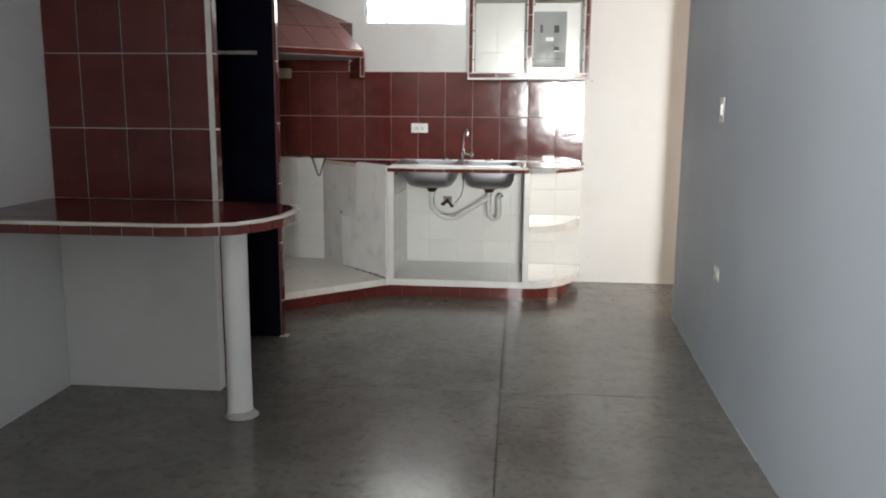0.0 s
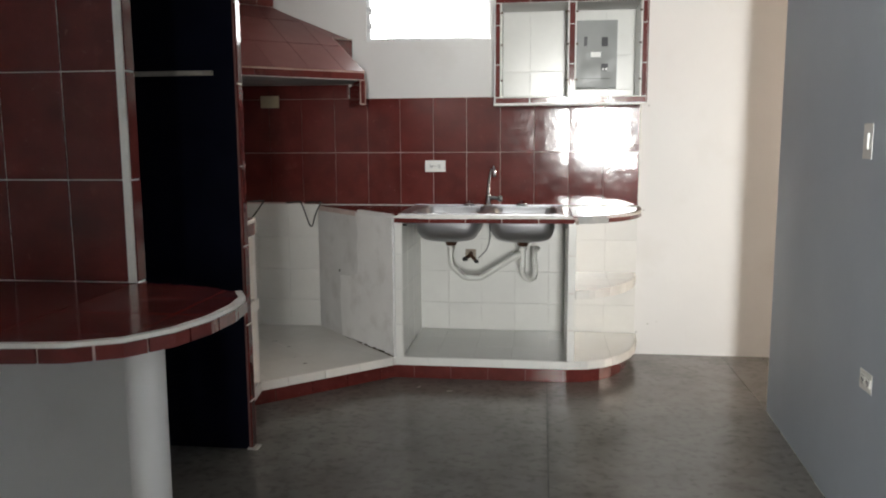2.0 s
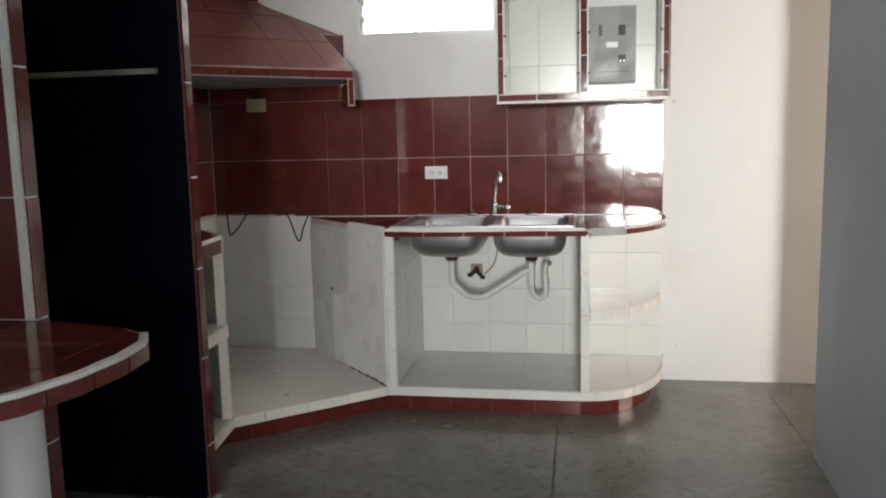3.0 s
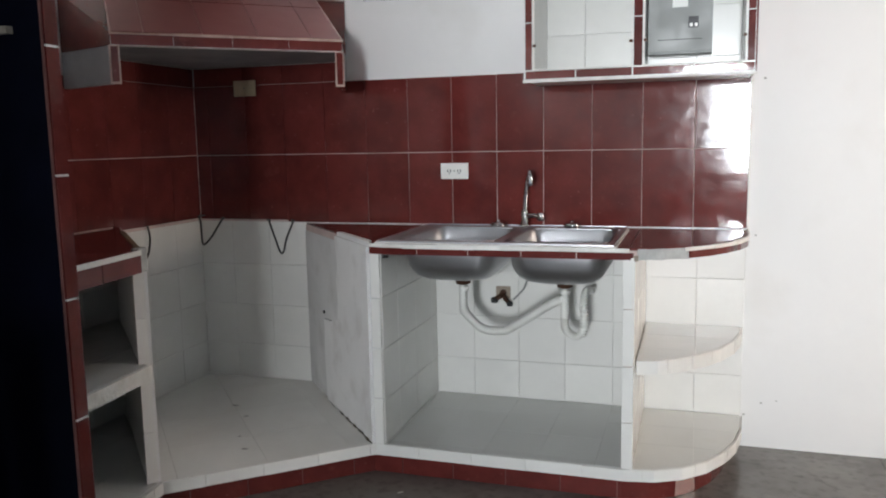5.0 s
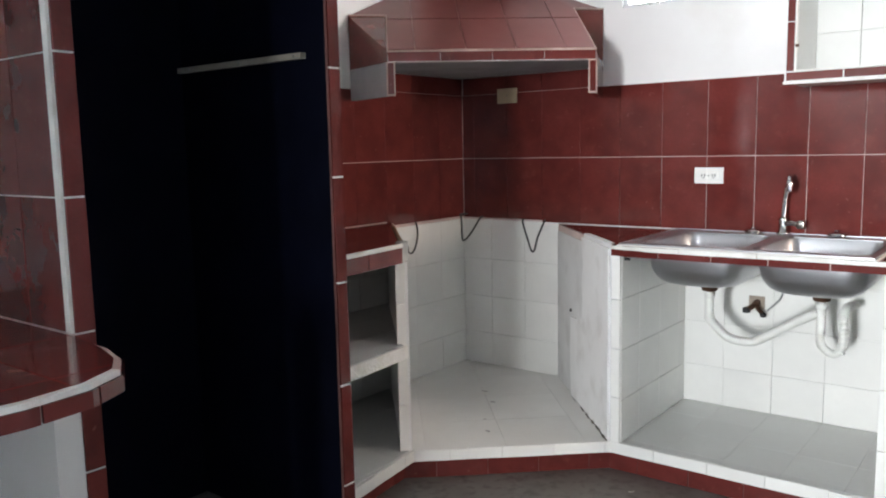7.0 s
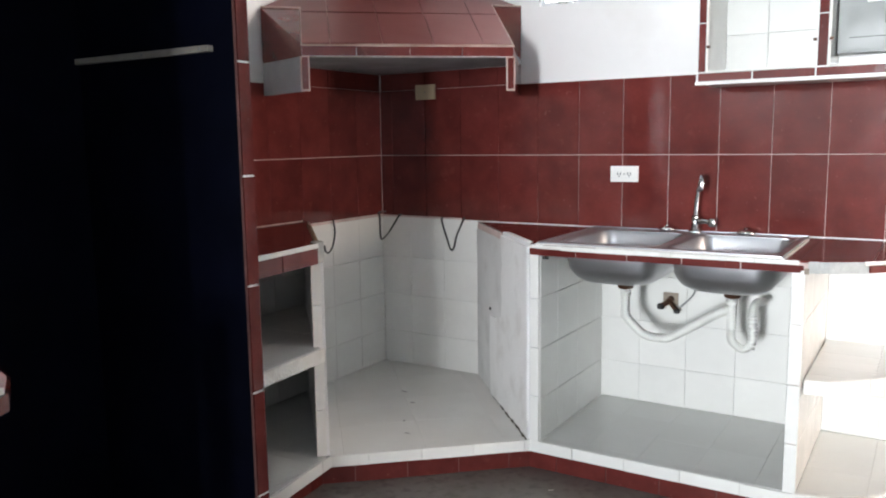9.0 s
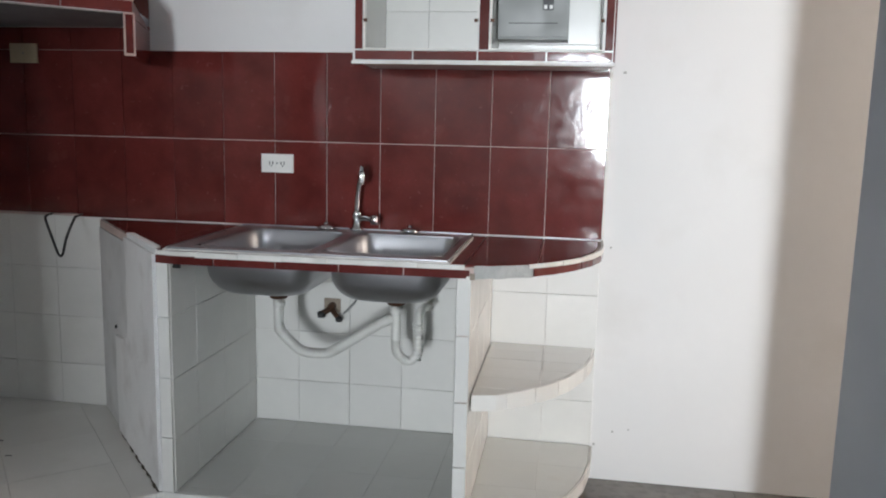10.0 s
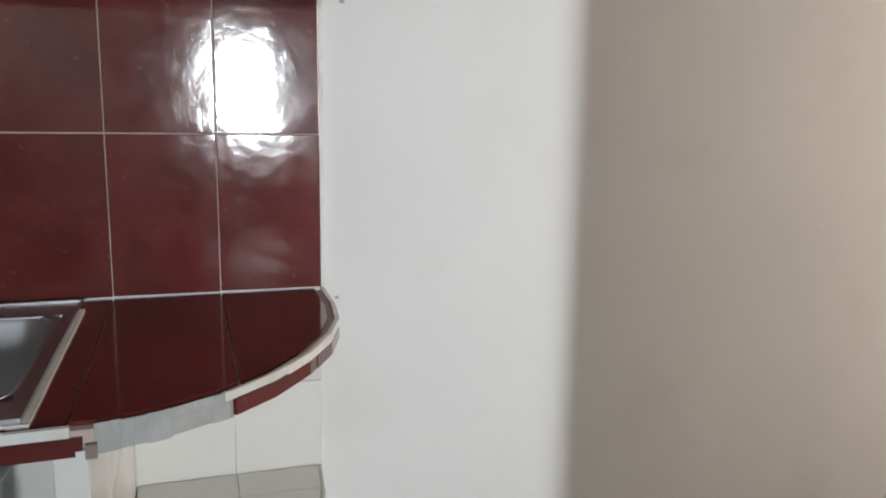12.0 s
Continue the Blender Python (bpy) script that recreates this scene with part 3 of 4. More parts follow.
for k in range(18):
    s0, s1 = 0.57 * k / 18, 0.57 * (k + 0.9) / 18
    deep, high = random.uniform(0.012, 0.020) * (1 - 0.35 * k / 18), random.uniform(0.004, 0.013) * (1 - 0.4 * k / 18)
    ends = [base + along * a + out * 0.0105 + Vector((0, 0, 0.1302)) for a in (s0, s1)]
    tips = [p + out * (deep - 0.0105) for p in ends]
    tops = [p + out * 0.001 + Vector((0, 0, high)) for p in ends]
    part("open_joint", solid([tuple(p) for p in ends + tips + tops], [(0, 1, 3, 2), (0, 2, 4), (1, 5, 3), (2, 3, 5, 4), (0, 4, 5, 1)]), GRIME, pier, "crumbling dark joint at the floor")
part("bolt", tube([(-0.823, 5.236, 0.842), (-0.806, 5.236, 0.842), (-0.796, 5.236, 0.842)], 0.006, 8), RUBBER, pier, "dark bolt stub")
hole = base + along * 0.62 + Vector((0, 0, 0.52))
part("drill_hole", turned(tuple(hole), [(0.007, -0.006), (0.008, 0.0), (0.006, 0.006)], 10), RUBBER, pier)
part("top_mortar", lump(([FRONT_B, (-0.90, 5.252), (-1.10, 5.476), (-1.125, 5.503), (-1.105, 5.515), (-0.87, 5.262)], WORK - 0.034, WORK + 0.004)), PATCH, pier, "broken mortar edge")

divider = thing("bay_divider", (0.07, 5.5, BASE), "thin white tiled upright between sink bay and end shelves", "divider")
part("core", boxes((0.056, 0.084, 5.212, 5.872, BASE, WORK - 0.034)), GROUT, divider)
lay_tiles(divider, (0, 5.2118, 0), (1, 0, 0), (0, 0, 1), [0.049, 0.091], [BASE, 0.297, 0.493, 0.69, 0.866], WHITE_TILE, "front_tile", 0.003, 0.006)
lay_tiles(divider, (0.0838, 0, 0), (0, 1, 0), (0, 0, 1), [5.216, 5.42, 5.625, 5.83, 5.868], [BASE, 0.297, 0.454, 0.502, 0.691, 0.866], WHITE_TILE, "tile", 0.0009, 0.005, rise=0.0019)
lay_tiles(divider, (0.0562, 5.872, 0), (0, -1, 0), (0, 0, 1), [0.004, 0.20, 0.405, 0.61, 0.656], [BASE, 0.297, 0.493, 0.691, 0.866], WHITE_TILE, "tile", 0.0009, 0.005, rise=0.0019)

recess_wall = thing("recess_panel", (-1.7, 5.0, BASE), "thin white panel between the stove recess and open shelves", "divider")
part("core", lump(([(-1.432, 4.702), (-1.462, 4.672), (LEFT + 0.009, 5.255), (LEFT + 0.009, 5.302)], BASE, LEFT_WORK - 0.067)), PLASTER, recess_wall)
way = Vector((0.50, 0.866, 0))
lay_tiles(recess_wall, (-1.462, 4.668, 0), tuple(way), (0, 0, 1), [-0.004, 0.042], [BASE, 0.31, 0.51, 0.70, 0.868], WHITE_TILE, "front_tile", 0.004, 0.006)

# ---- open shelves ----
open_shelf = thing("open_shelf", (-1.7, 4.6, 0.5), "white cement shelf beside the black partition", "shelf")
shelf_line = [(-1.382, 4.246), (-1.419, 4.668)]
part("board", lump((shelf_line[:1] + [(-1.428, 4.672), (-1.46, 4.676), (LEFT + 0.009, 5.25), (LEFT + 0.009, 4.246)], 0.502, 0.542)), CEMENT, open_shelf)
pave(open_shelf, [(-1.39, 4.246), (-1.434, 4.672), (-1.47, 4.68), (LEFT + 0.009, 5.245), (LEFT + 0.009, 4.246)], steps(LEFT, -1.3, 0.203), steps(4.2, 5.3, 0.203), 0.542, 0.005, WORN_TILE, gap=0.0014)
edge_band(open_shelf, shelf_line, 0.500, 0.549, 0.008, 0.45, RIM, "nosing", 0.0)
end_shelf = thing("end_shelf", (0.25, 5.6, 0.5), "rounded white tiled corner shelf beside the sink", "shelf")
end_line = [(0.093, 5.262), (0.165, 5.280), (0.245, 5.342), (0.315, 5.42), (0.37, 5.505), (0.42, 5.62), (0.450, 5.745), (0.462, 5.868)]
part("board", lump((end_line + [(0.093, 5.868)], 0.455, 0.495)), RIM, end_shelf)
pave(end_shelf, [(x - 0.003, y + 0.003) for x, y in end_line] [1:] + [(0.093, 5.868), (0.093, 5.268)], steps(0.093, 0.48, 0.195), steps(5.2, 5.868, 0.105, 5.868), 0.495, 0.005, WORN_TILE, gap=0.0014)
edge_band(end_shelf, end_line, 0.452, 0.500, 0.006, 0.105, WHITE_TILE, "nosing_tile", 0.003, jitter=0.001)

# ---- worktops ----
worktop = thing("worktop", (-0.3, 5.5, WORK), "dark red tiled worktop with a chipped white edge and rounded end", "worktop")
round_end = [(0.092, 5.212), (0.17, 5.236), (0.25, 5.283), (0.316, 5.345), (0.376, 5.428), (0.424, 5.520), (0.453, 5.612), (0.465, 5.72), (0.468, 5.872)]
work_line = [(-0.858, 5.212), (-0.80, 5.200), (-0.60, 5.200), (-0.30, 5.204), (0.0, 5.208)] + round_end
SX0, SX1, SY0, SY1 = -0.80, 0.002, 5.29, 5.80
part("slab", lump(([(-1.455, 5.871), (-0.858, 5.214), (-0.80, 5.202), (SX0, 5.871)], WORK - 0.034, WORK - 0.006),
                  ([(SX0, 5.202), (-0.60, 5.202), (-0.30, 5.206), (0.0, 5.210), (SX1, 5.210), (SX1, SY0), (SX0, SY0)], WORK - 0.034, WORK - 0.006),
                  ([(SX0, SY1), (SX1, SY1), (SX1, 5.871), (SX0, 5.871)], WORK - 0.034, WORK - 0.006),
                  ([(SX1, 5.210)] + round_end + [(SX1, 5.871)], WORK - 0.034, WORK - 0.006)), GROUT, worktop, "mortar bed")
for poly in ([(-1.45, 5.869), (-0.858, 5.222), (-0.80, 5.212), (SX0, 5.869)], [(SX0, 5.212), (-0.60, 5.212), (-0.30, 5.216), (SX1, 5.219), (SX1, SY0), (SX0, SY0)],
             [(SX0, SY1), (SX1, SY1), (SX1, 5.869), (SX0, 5.869)],
             [(SX1, 5.219), (0.09, 5.224), (0.165, 5.247), (0.243, 5.294), (0.307, 5.355), (0.365, 5.436), (0.412, 5.526), (0.440, 5.616), (0.452, 5.72), (0.455, 5.869), (SX1, 5.869)]):
    pave(worktop, poly, steps(-1.5, 0.5, 0.202, 0.067), steps(5.0, 5.869, 0.322, 5.869), WORK - 0.006, 0.006, RED_TILE, "tile", 0.003)
edge_band(worktop, work_line, WORK - 0.036, WORK - 0.013, 0.007, 0.205, RED_TILE, "edge_tile", 0.004, [(0.0, 0.945), (1.135, 1.775)], jitter=0.0012)
edge_band(worktop, work_line, WORK - 0.0125, WORK + 0.002, 0.008, 0.13, RIM, "rim", 0.001, [(0.0, 0.93), (1.12, 1.775)], jitter=0.002)
edge_band(worktop, work_line, WORK - 0.037, WORK - 0.0005, 0.003, 0.032, CHIPPED, "bare_edge", 0.0, [(0.955, 1.135)], jitter=0.001)
part("broken_gap", soften(boxes((0.086, 0.099, 5.2035, 5.212, WORK - 0.040, WORK - 0.022)), 0.003, 1), RUST, worktop, "dark hole in the broken edge")

left_worktop = thing("worktop", (-1.75, 4.7, LEFT_WORK), "short red tiled worktop with a broken cement corner beside the partition", "worktop")
lw_line = [(-1.372, 4.246), (-1.420, 4.655)]
part("slab", lump((lw_line + [(-1.462, 4.70), (LEFT + 0.009, 5.30), (LEFT + 0.009, 4.246)], LEFT_WORK - 0.066, LEFT_WORK - 0.004)), GROUT, left_worktop)
pave(left_worktop, [(-1.384, 4.246), (-1.432, 4.652), (-1.474, 4.70), (LEFT + 0.009, 5.285), (LEFT + 0.009, 4.246)], steps(-2.1, -1.3, 0.203, LEFT), steps(4.2, 5.3, 0.322, 4.246), LEFT_WORK - 0.004, 0.006, RED_TILE)
edge_band(left_worktop, lw_line, LEFT_WORK - 0.068, LEFT_WORK - 0.012, 0.007, 0.21, RED_TILE, "edge_tile", 0.004)
edge_band(left_worktop, lw_line, LEFT_WORK - 0.0115, LEFT_WORK + 0.004, 0.009, 0.45, RIM, "rim", 0.0)
part("broken_corner", soften(lump(([(-1.415, 4.648), (-1.422, 4.70), (-1.452, 4.715), (-1.465, 4.672)], LEFT_WORK - 0.068, LEFT_WORK + 0.008)), 0.004, 1), CEMENT, left_worktop, "broken cement corner")
part("timber_edge", soften(lump(([(-1.47, 4.70), (-1.462, 4.716), (-1.86, 5.13), (-1.875, 5.115)], LEFT_WORK - 0.03, LEFT_WORK + 0.006)), 0.003, 1), OLD_WOOD, left_worktop, "stained timber strip")


# ---- sink ----
def rounded(cx, cy, hx, hy, r, z, seg=5):
    out = []
    for sx, sy, a0 in ((1, 1, 0), (-1, 1, 90), (-1, -1, 180), (1, -1, 270)):
        for k in range(seg + 1):
            a = radians(a0 + 90 * k / seg)
            out.append((cx + sx * (hx - r) + r * math.cos(a), cy + sy * (hy - r) + r * math.sin(a), z))
    return out


def loft(rings, cap=True):
    bm = bmesh.new()
    rows = [[bm.verts.new(p) for p in r] for r in rings]
    for a, b in zip(rows, rows[1:]):
        for k in range(len(a)):
            bm.faces.new((a[k], b[k], b[(k + 1) % len(a)], a[(k + 1) % len(a)])).smooth = True
    if cap:
        bm.faces.new(rows[-1]).smooth = True
    return bm


sink = thing("kitchen_sink", (-0.39, 5.55, WORK), "stainless steel double-bowl sink set in the red worktop", "sink")
rim_z = WORK + 0.006
bowl_x = ((-0.592, 0.177), (-0.190, 0.177))
part("rim", soften(boxes((-0.835, 0.014, 5.232, 5.30, rim_z - 0.004, rim_z), (-0.835, 0.014, 5.735, 5.835, rim_z - 0.004, rim_z), (-0.835, -0.782, 5.30, 5.735, rim_z - 0.004, rim_z),
                         (-0.412, -0.375, 5.30, 5.735, rim_z - 0.004, rim_z), (-0.005, 0.014, 5.30, 5.735, rim_z - 0.004, rim_z)), 0.0015, 1), STEEL, sink)
part("raised_edge", boxes((-0.838, 0.017, 5.228, 5.233, rim_z - 0.004, rim_z + 0.003), (-0.838, 0.017, 5.833, 5.838, rim_z - 0.004, rim_z + 0.003),
                          (-0.838, -0.834, 5.233, 5.833, rim_z - 0.004, rim_z + 0.003), (0.013, 0.017, 5.233, 5.833, rim_z - 0.004, rim_z + 0.003)), STEEL, sink)
part("sealant", boxes((0.0172, 0.026, 5.233, 5.78, WORK - 0.001, WORK + 0.0040), (-0.842, 0.026, 5.220, 5.2275, WORK - 0.001, WORK + 0.004)), RIM, sink, "smeared white sealant")
for cx, hx in bowl_x:
    cy, hy = 5.518, 0.222
    profile = ((0.004, rim_z + 0.001, 0.05), (0.0, rim_z - 0.008, 0.055), (-0.004, 0.845, 0.06), (-0.009, 0.80, 0.065), (-0.016, 0.780, 0.07), (-0.028, 0.760, 0.075),
               (-0.046, 0.746, 0.075), (-0.075, 0.738, 0.07), (-0.145, 0.733, 0.03))
    outer = [rounded(cx, cy, hx + g, hy + g, min(r, hx + g - 0.002), z) for g, z, r in profile]
    bowl = part("bowl", loft(outer), STEEL, sink)
    solidify = bowl.modifiers.new("sheet", "SOLIDIFY")
    solidify.thickness, solidify.offset = 0.002, 0
    part("strainer", turned((cx, cy, 0.739), [(0.044, 0.001), (0.042, 0.004), (0.030, 0.002), (0.012, 0.003)], 20), CHROME, bowl)
    part("drain_flange", turned((cx, cy, 0.698), [(0.024, 0.0), (0.030, 0.004), (0.031, 0.016), (0.041, 0.020), (0.046, 0.034)], 20), BRASS, bowl, "dark tarnished drain flange")

faucet = thing("faucet", (-0.40, 5.80, rim_z), "chrome swan-neck faucet with a side lever behind the sink", "faucet")
part("body", turned((-0.402, 5.80, rim_z), [(0.026, 0.0), (0.026, 0.008), (0.017, 0.014), (0.016, 0.055), (0.018, 0.062), (0.012, 0.072)], 20), CHROME, faucet)
part("spout", tube([(-0.402, 5.80, rim_z + 0.065), (-0.398, 5.798, rim_z + 0.13), (-0.389, 5.793, rim_z + 0.185), (-0.378, 5.775, rim_z + 0.222), (-0.368, 5.735, rim_z + 0.232), (-0.362, 5.71, rim_z + 0.215)], 0.0095, 14, 5), CHROME, faucet)
part("nozzle", turned((-0.361, 5.708, rim_z + 0.175), [(0.011, 0.0), (0.0125, 0.004), (0.0125, 0.034), (0.010, 0.042)], 16), CHROME, faucet)
part("lever", tube([(-0.39, 5.796, rim_z + 0.045), (-0.362, 5.785, rim_z + 0.048), (-0.335, 5.775, rim_z + 0.044)], (0.011, 0.009), 12), CHROME, faucet)
part("lever_cap", turned((-0.330, 5.773, rim_z + 0.028), [(0.012, 0.0), (0.016, 0.006), (0.016, 0.028), (0.010, 0.034)], 14), CHROME, faucet)
for x in (-0.515, -0.205):
    knob = thing("tap_cap", (x, 5.80, rim_z), "flat round chrome cap on the sink deck", "tap cap", "caps on the sink deck")
    part("cap", turned((x, 5.80, rim_z), [(0.034, 0.0), (0.036, 0.006), (0.034, 0.013), (0.026, 0.018), (0.012, 0.020), (0.010, 0.026), (0.004, 0.027)], 20), CHROME, knob)

trap = thing("drain_pipe", (-0.4, 5.55, 0.55), "white plastic drain pipes with a corrugated trap under the sink", "drain pipe")
cy = 5.518
part("tailpiece", tube([(-0.592, cy, 0.698), (-0.592, cy, 0.62), (-0.592, cy, 0.585)], 0.0165, 14), PVC, trap)
part("tailpiece", tube([(-0.190, cy, 0.698), (-0.190, cy, 0.62), (-0.190, cy, 0.58)], 0.0165, 14), PVC, trap)
part("cross_pipe", tube([(-0.590, cy, 0.61), (-0.588, cy + 0.002, 0.588), (-0.575, cy + 0.006, 0.570), (-0.535, cy + 0.01, 0.530), (-0.515, cy + 0.014, 0.518), (-0.49, cy + 0.016, 0.512), (-0.44, cy + 0.02, 0.512),
                         (-0.415, cy + 0.02, 0.520), (-0.34, cy + 0.012, 0.568), (-0.25, cy + 0.006, 0.628), (-0.195, cy, 0.655)], 0.0175, 14, 4), PVC, trap)
part("trap_bend", tube([(-0.190, cy, 0.60), (-0.190, cy + 0.004, 0.545), (-0.174, cy + 0.012, 0.520), (-0.150, cy + 0.02, 0.506), (-0.128, cy + 0.03, 0.522), (-0.120, cy + 0.035, 0.56), (-0.126, cy + 0.05, 0.63), (-0.122, cy + 0.09, 0.668), (-0.11, cy + 0.17, 0.66)], 0.0155, 14, 5), PVC, trap)
for k in range(9):
    t = k / 8
    x, y, z = -0.128 + 0.008 * math.sin(3 * t), cy + 0.03 + 0.014 * t, 0.51 + 0.115 * t
    part("corrugation", turned((x, y, z), [(0.016, -0.004), (0.0188, 0.0), (0.016, 0.004)], 14), PVC, trap)
part("collar", turned((-0.190, cy, 0.672), [(0.020, 0.0), (0.022, 0.004), (0.022, 0.016), (0.019, 0.020)], 16), PVC, trap)
part("collar", turned((-0.590, cy, 0.672), [(0.019, 0.0), (0.020, 0.004), (0.020, 0.016), (0.018, 0.020)], 16), PVC, trap)

valve = thing("supply_valve", (-0.52, 5.86, 0.58), "tarnished brass water outlets in a broken wall tile", "valve")
part("broken_patch", lump(([(-0.545, 5.868), (-0.480, 5.868), (-0.485, 5.8745), (-0.54, 5.8745)], 0.575, 0.628)), RUST, valve, "exposed cement in the broken tile")
part("wall_union", tube([(-0.512, 5.872, 0.600), (-0.512, 5.855, 0.598), (-0.512, 5.84, 0.594)], 0.015, 12), BRASS, valve)
part("elbow", tube([(-0.512, 5.848, 0.594), (-0.526, 5.836, 0.585), (-0.540, 5.830, 0.576)], 0.011, 12), BRASS, valve)
part("outlet_nut", turned((-0.543, 5.828, 0.562), [(0.013, 0.0), (0.016, 0.003), (0.016, 0.018), (0.012, 0.022)], 8), RUBBER, valve)
part("spigot", tube([(-0.508, 5.848, 0.592), (-0.495, 5.836, 0.578), (-0.480, 5.83, 0.566)], 0.010, 12), BRASS, valve)
part("spigot_nut", turned((-0.476, 5.828, 0.550), [(0.011, 0.0), (0.0135, 0.003), (0.0135, 0.015), (0.010, 0.019)], 8), RUBBER, valve)

hose = thing("supply_hose", (-0.42, 5.84, 0.66), "thin grey supply tube hanging behind the sink", "hose")
part("hose", tube([(-0.40, 5.84, 0.85), (-0.395, 5.84, 0.72), (-0.41, 5.845, 0.64), (-0.44, 5.85, 0.60), (-0.465, 5.845, 0.575)], 0.004, 8), GREY_METAL, hose)

# ---- range hood ----
hood = thing("range_hood", (-1.6, 5.4, 1.48), "corner range hood built of red tiles with white edges", "range hood")
FL, FR = Vector((-1.695, 4.925)), Vector((-1.066, 5.485))
along2 = (FR - FL).normalized()
inward = Vector((-along2.y, along2.x))
WL, WR = Vector((LEFT + 0.009, 5.045)), Vector((-1.222, BACK - 0.009))
HZ, RISE = 1.655, 0.585


def hood_z(p):
    return HZ + RISE * (p - FL).dot(inward)


def plate(points, away, thick):
    """A board from a flat outline, thickened away from its face."""
    back = [Vector(p) + Vector(away).normalized() * thick for p in points]
    k = len(points)
    return solid([tuple(p) for p in points] + [tuple(p) for p in back], [tuple(range(k)), tuple(range(2 * k - 1, k - 1, -1))] + [(i, (i + 1) % k, k + (i + 1) % k, k + i) for i in range(k)])


FLUE_L, FLUE_R = Vector((LEFT + 0.009, 5.59)), Vector((-1.70, BACK - 0.009))
corner = Vector((LEFT + 0.009, BACK - 0.009))
TL, TR = FL + inward * 0.32, FR + inward * 0.375
top = [FL, FR, TR, FLUE_R, FLUE_L, TL]
upper = [(p.x, p.y, hood_z(p)) for p in top]
lower = [(p.x, p.y, hood_z(p) - 0.014) for p in top]
n = len(top)
part("canopy_bed", solid(upper + lower, [tuple(range(n)), tuple(range(2 * n - 1, n - 1, -1))] + [(i, (i + 1) % n, n + (i + 1) % n, n + i) for i in range(n)]), GRIMY_RIM, hood)
# tiles on the sloping face
slope_up = Vector((inward.x, inward.y, RISE)).normalized()
slope_n = Vector((along2.x, along2.y, 0)).cross(slope_up)
flat = [((p - FL).dot(along2), (p - FL).dot(inward) * math.sqrt(1 + RISE * RISE)) for p in top]
slope_cuts = steps(-0.1, 1.0, 0.204, 0.11)
for x0, x1 in zip(slope_cuts, slope_cuts[1:]):
    for y0, y1 in ((0.0, 0.32), (0.32, 0.64), (0.64, 0.96)):
        cell = clip(flat, x0 + 0.0015, x1 - 0.0015, y0 + 0.005, y1 - 0.0015)
        if len(cell) < 3:
            continue
        o3, a3 = Vector((FL.x, FL.y, HZ)), Vector((along2.x, along2.y, 0))
        part("tile", plate([o3 + a3 * s + slope_up * t + slope_n * 0.0005 for s, t in cell], slope_n, 0.006), PALE_TILE, hood)
edge_band(hood, [tuple(FL), tuple(FR)], HZ - 0.040, HZ - 0.004, 0.006, 0.21, RED_TILE, "edge_tile", 0.002)
edge_band(hood, [tuple(FL - along2 * 0.004), tuple(FR + along2 * 0.004)], HZ - 0.0035, HZ + 0.004, 0.008, 0.21, GRIMY_RIM, "rim", 0.0, jitter=0.0015)
part("front_beam", lump(([tuple(FL), tuple(FR), tuple(FR + inward * 0.04), tuple(FL + inward * 0.04)], HZ - 0.042, HZ - 0.012)), PLASTER, hood)
# underside darkened by colour, for the shade beneath the hood
part("underside", lump(([tuple(FL + inward * 0.04), tuple(FR + inward * 0.04), tuple(WR), tuple(corner), tuple(WL)], HZ - 0.036, HZ - 0.012)), SHADED_PLASTER, hood, "grey plaster underside, darkened to stand for shade")
# darker grout than below: the hood's shadow is put into the joint colour
part("grout", boxes((LEFT + 0.01, -1.25, BACK - 0.003, BACK, 1.534, HZ - 0.037)), DULL_GROUT, wall_back)
part("grout", boxes((LEFT, LEFT + 0.003, 5.10, BACK - 0.003, 1.534, HZ - 0.037)), DULL_GROUT, wall_left)
lay_tiles(wall_back, (0, BACK - 0.0028, 0), (1, 0, 0), (0, 0, 1), [LEFT + 0.012, -1.75, -1.547, -1.34, -1.26], [1.534, HZ - 0.037], RED_TILE, "tile", 0.0015, 0.006)
lay_tiles(wall_left, (LEFT + 0.0028, 0, 0), (0, 1, 0), (0, 0, 1), [5.12, 5.262, 5.464, 5.668, BACK - 0.012], [1.534, HZ - 0.037], RED_TILE, "tile", 0.0015, 0.006)
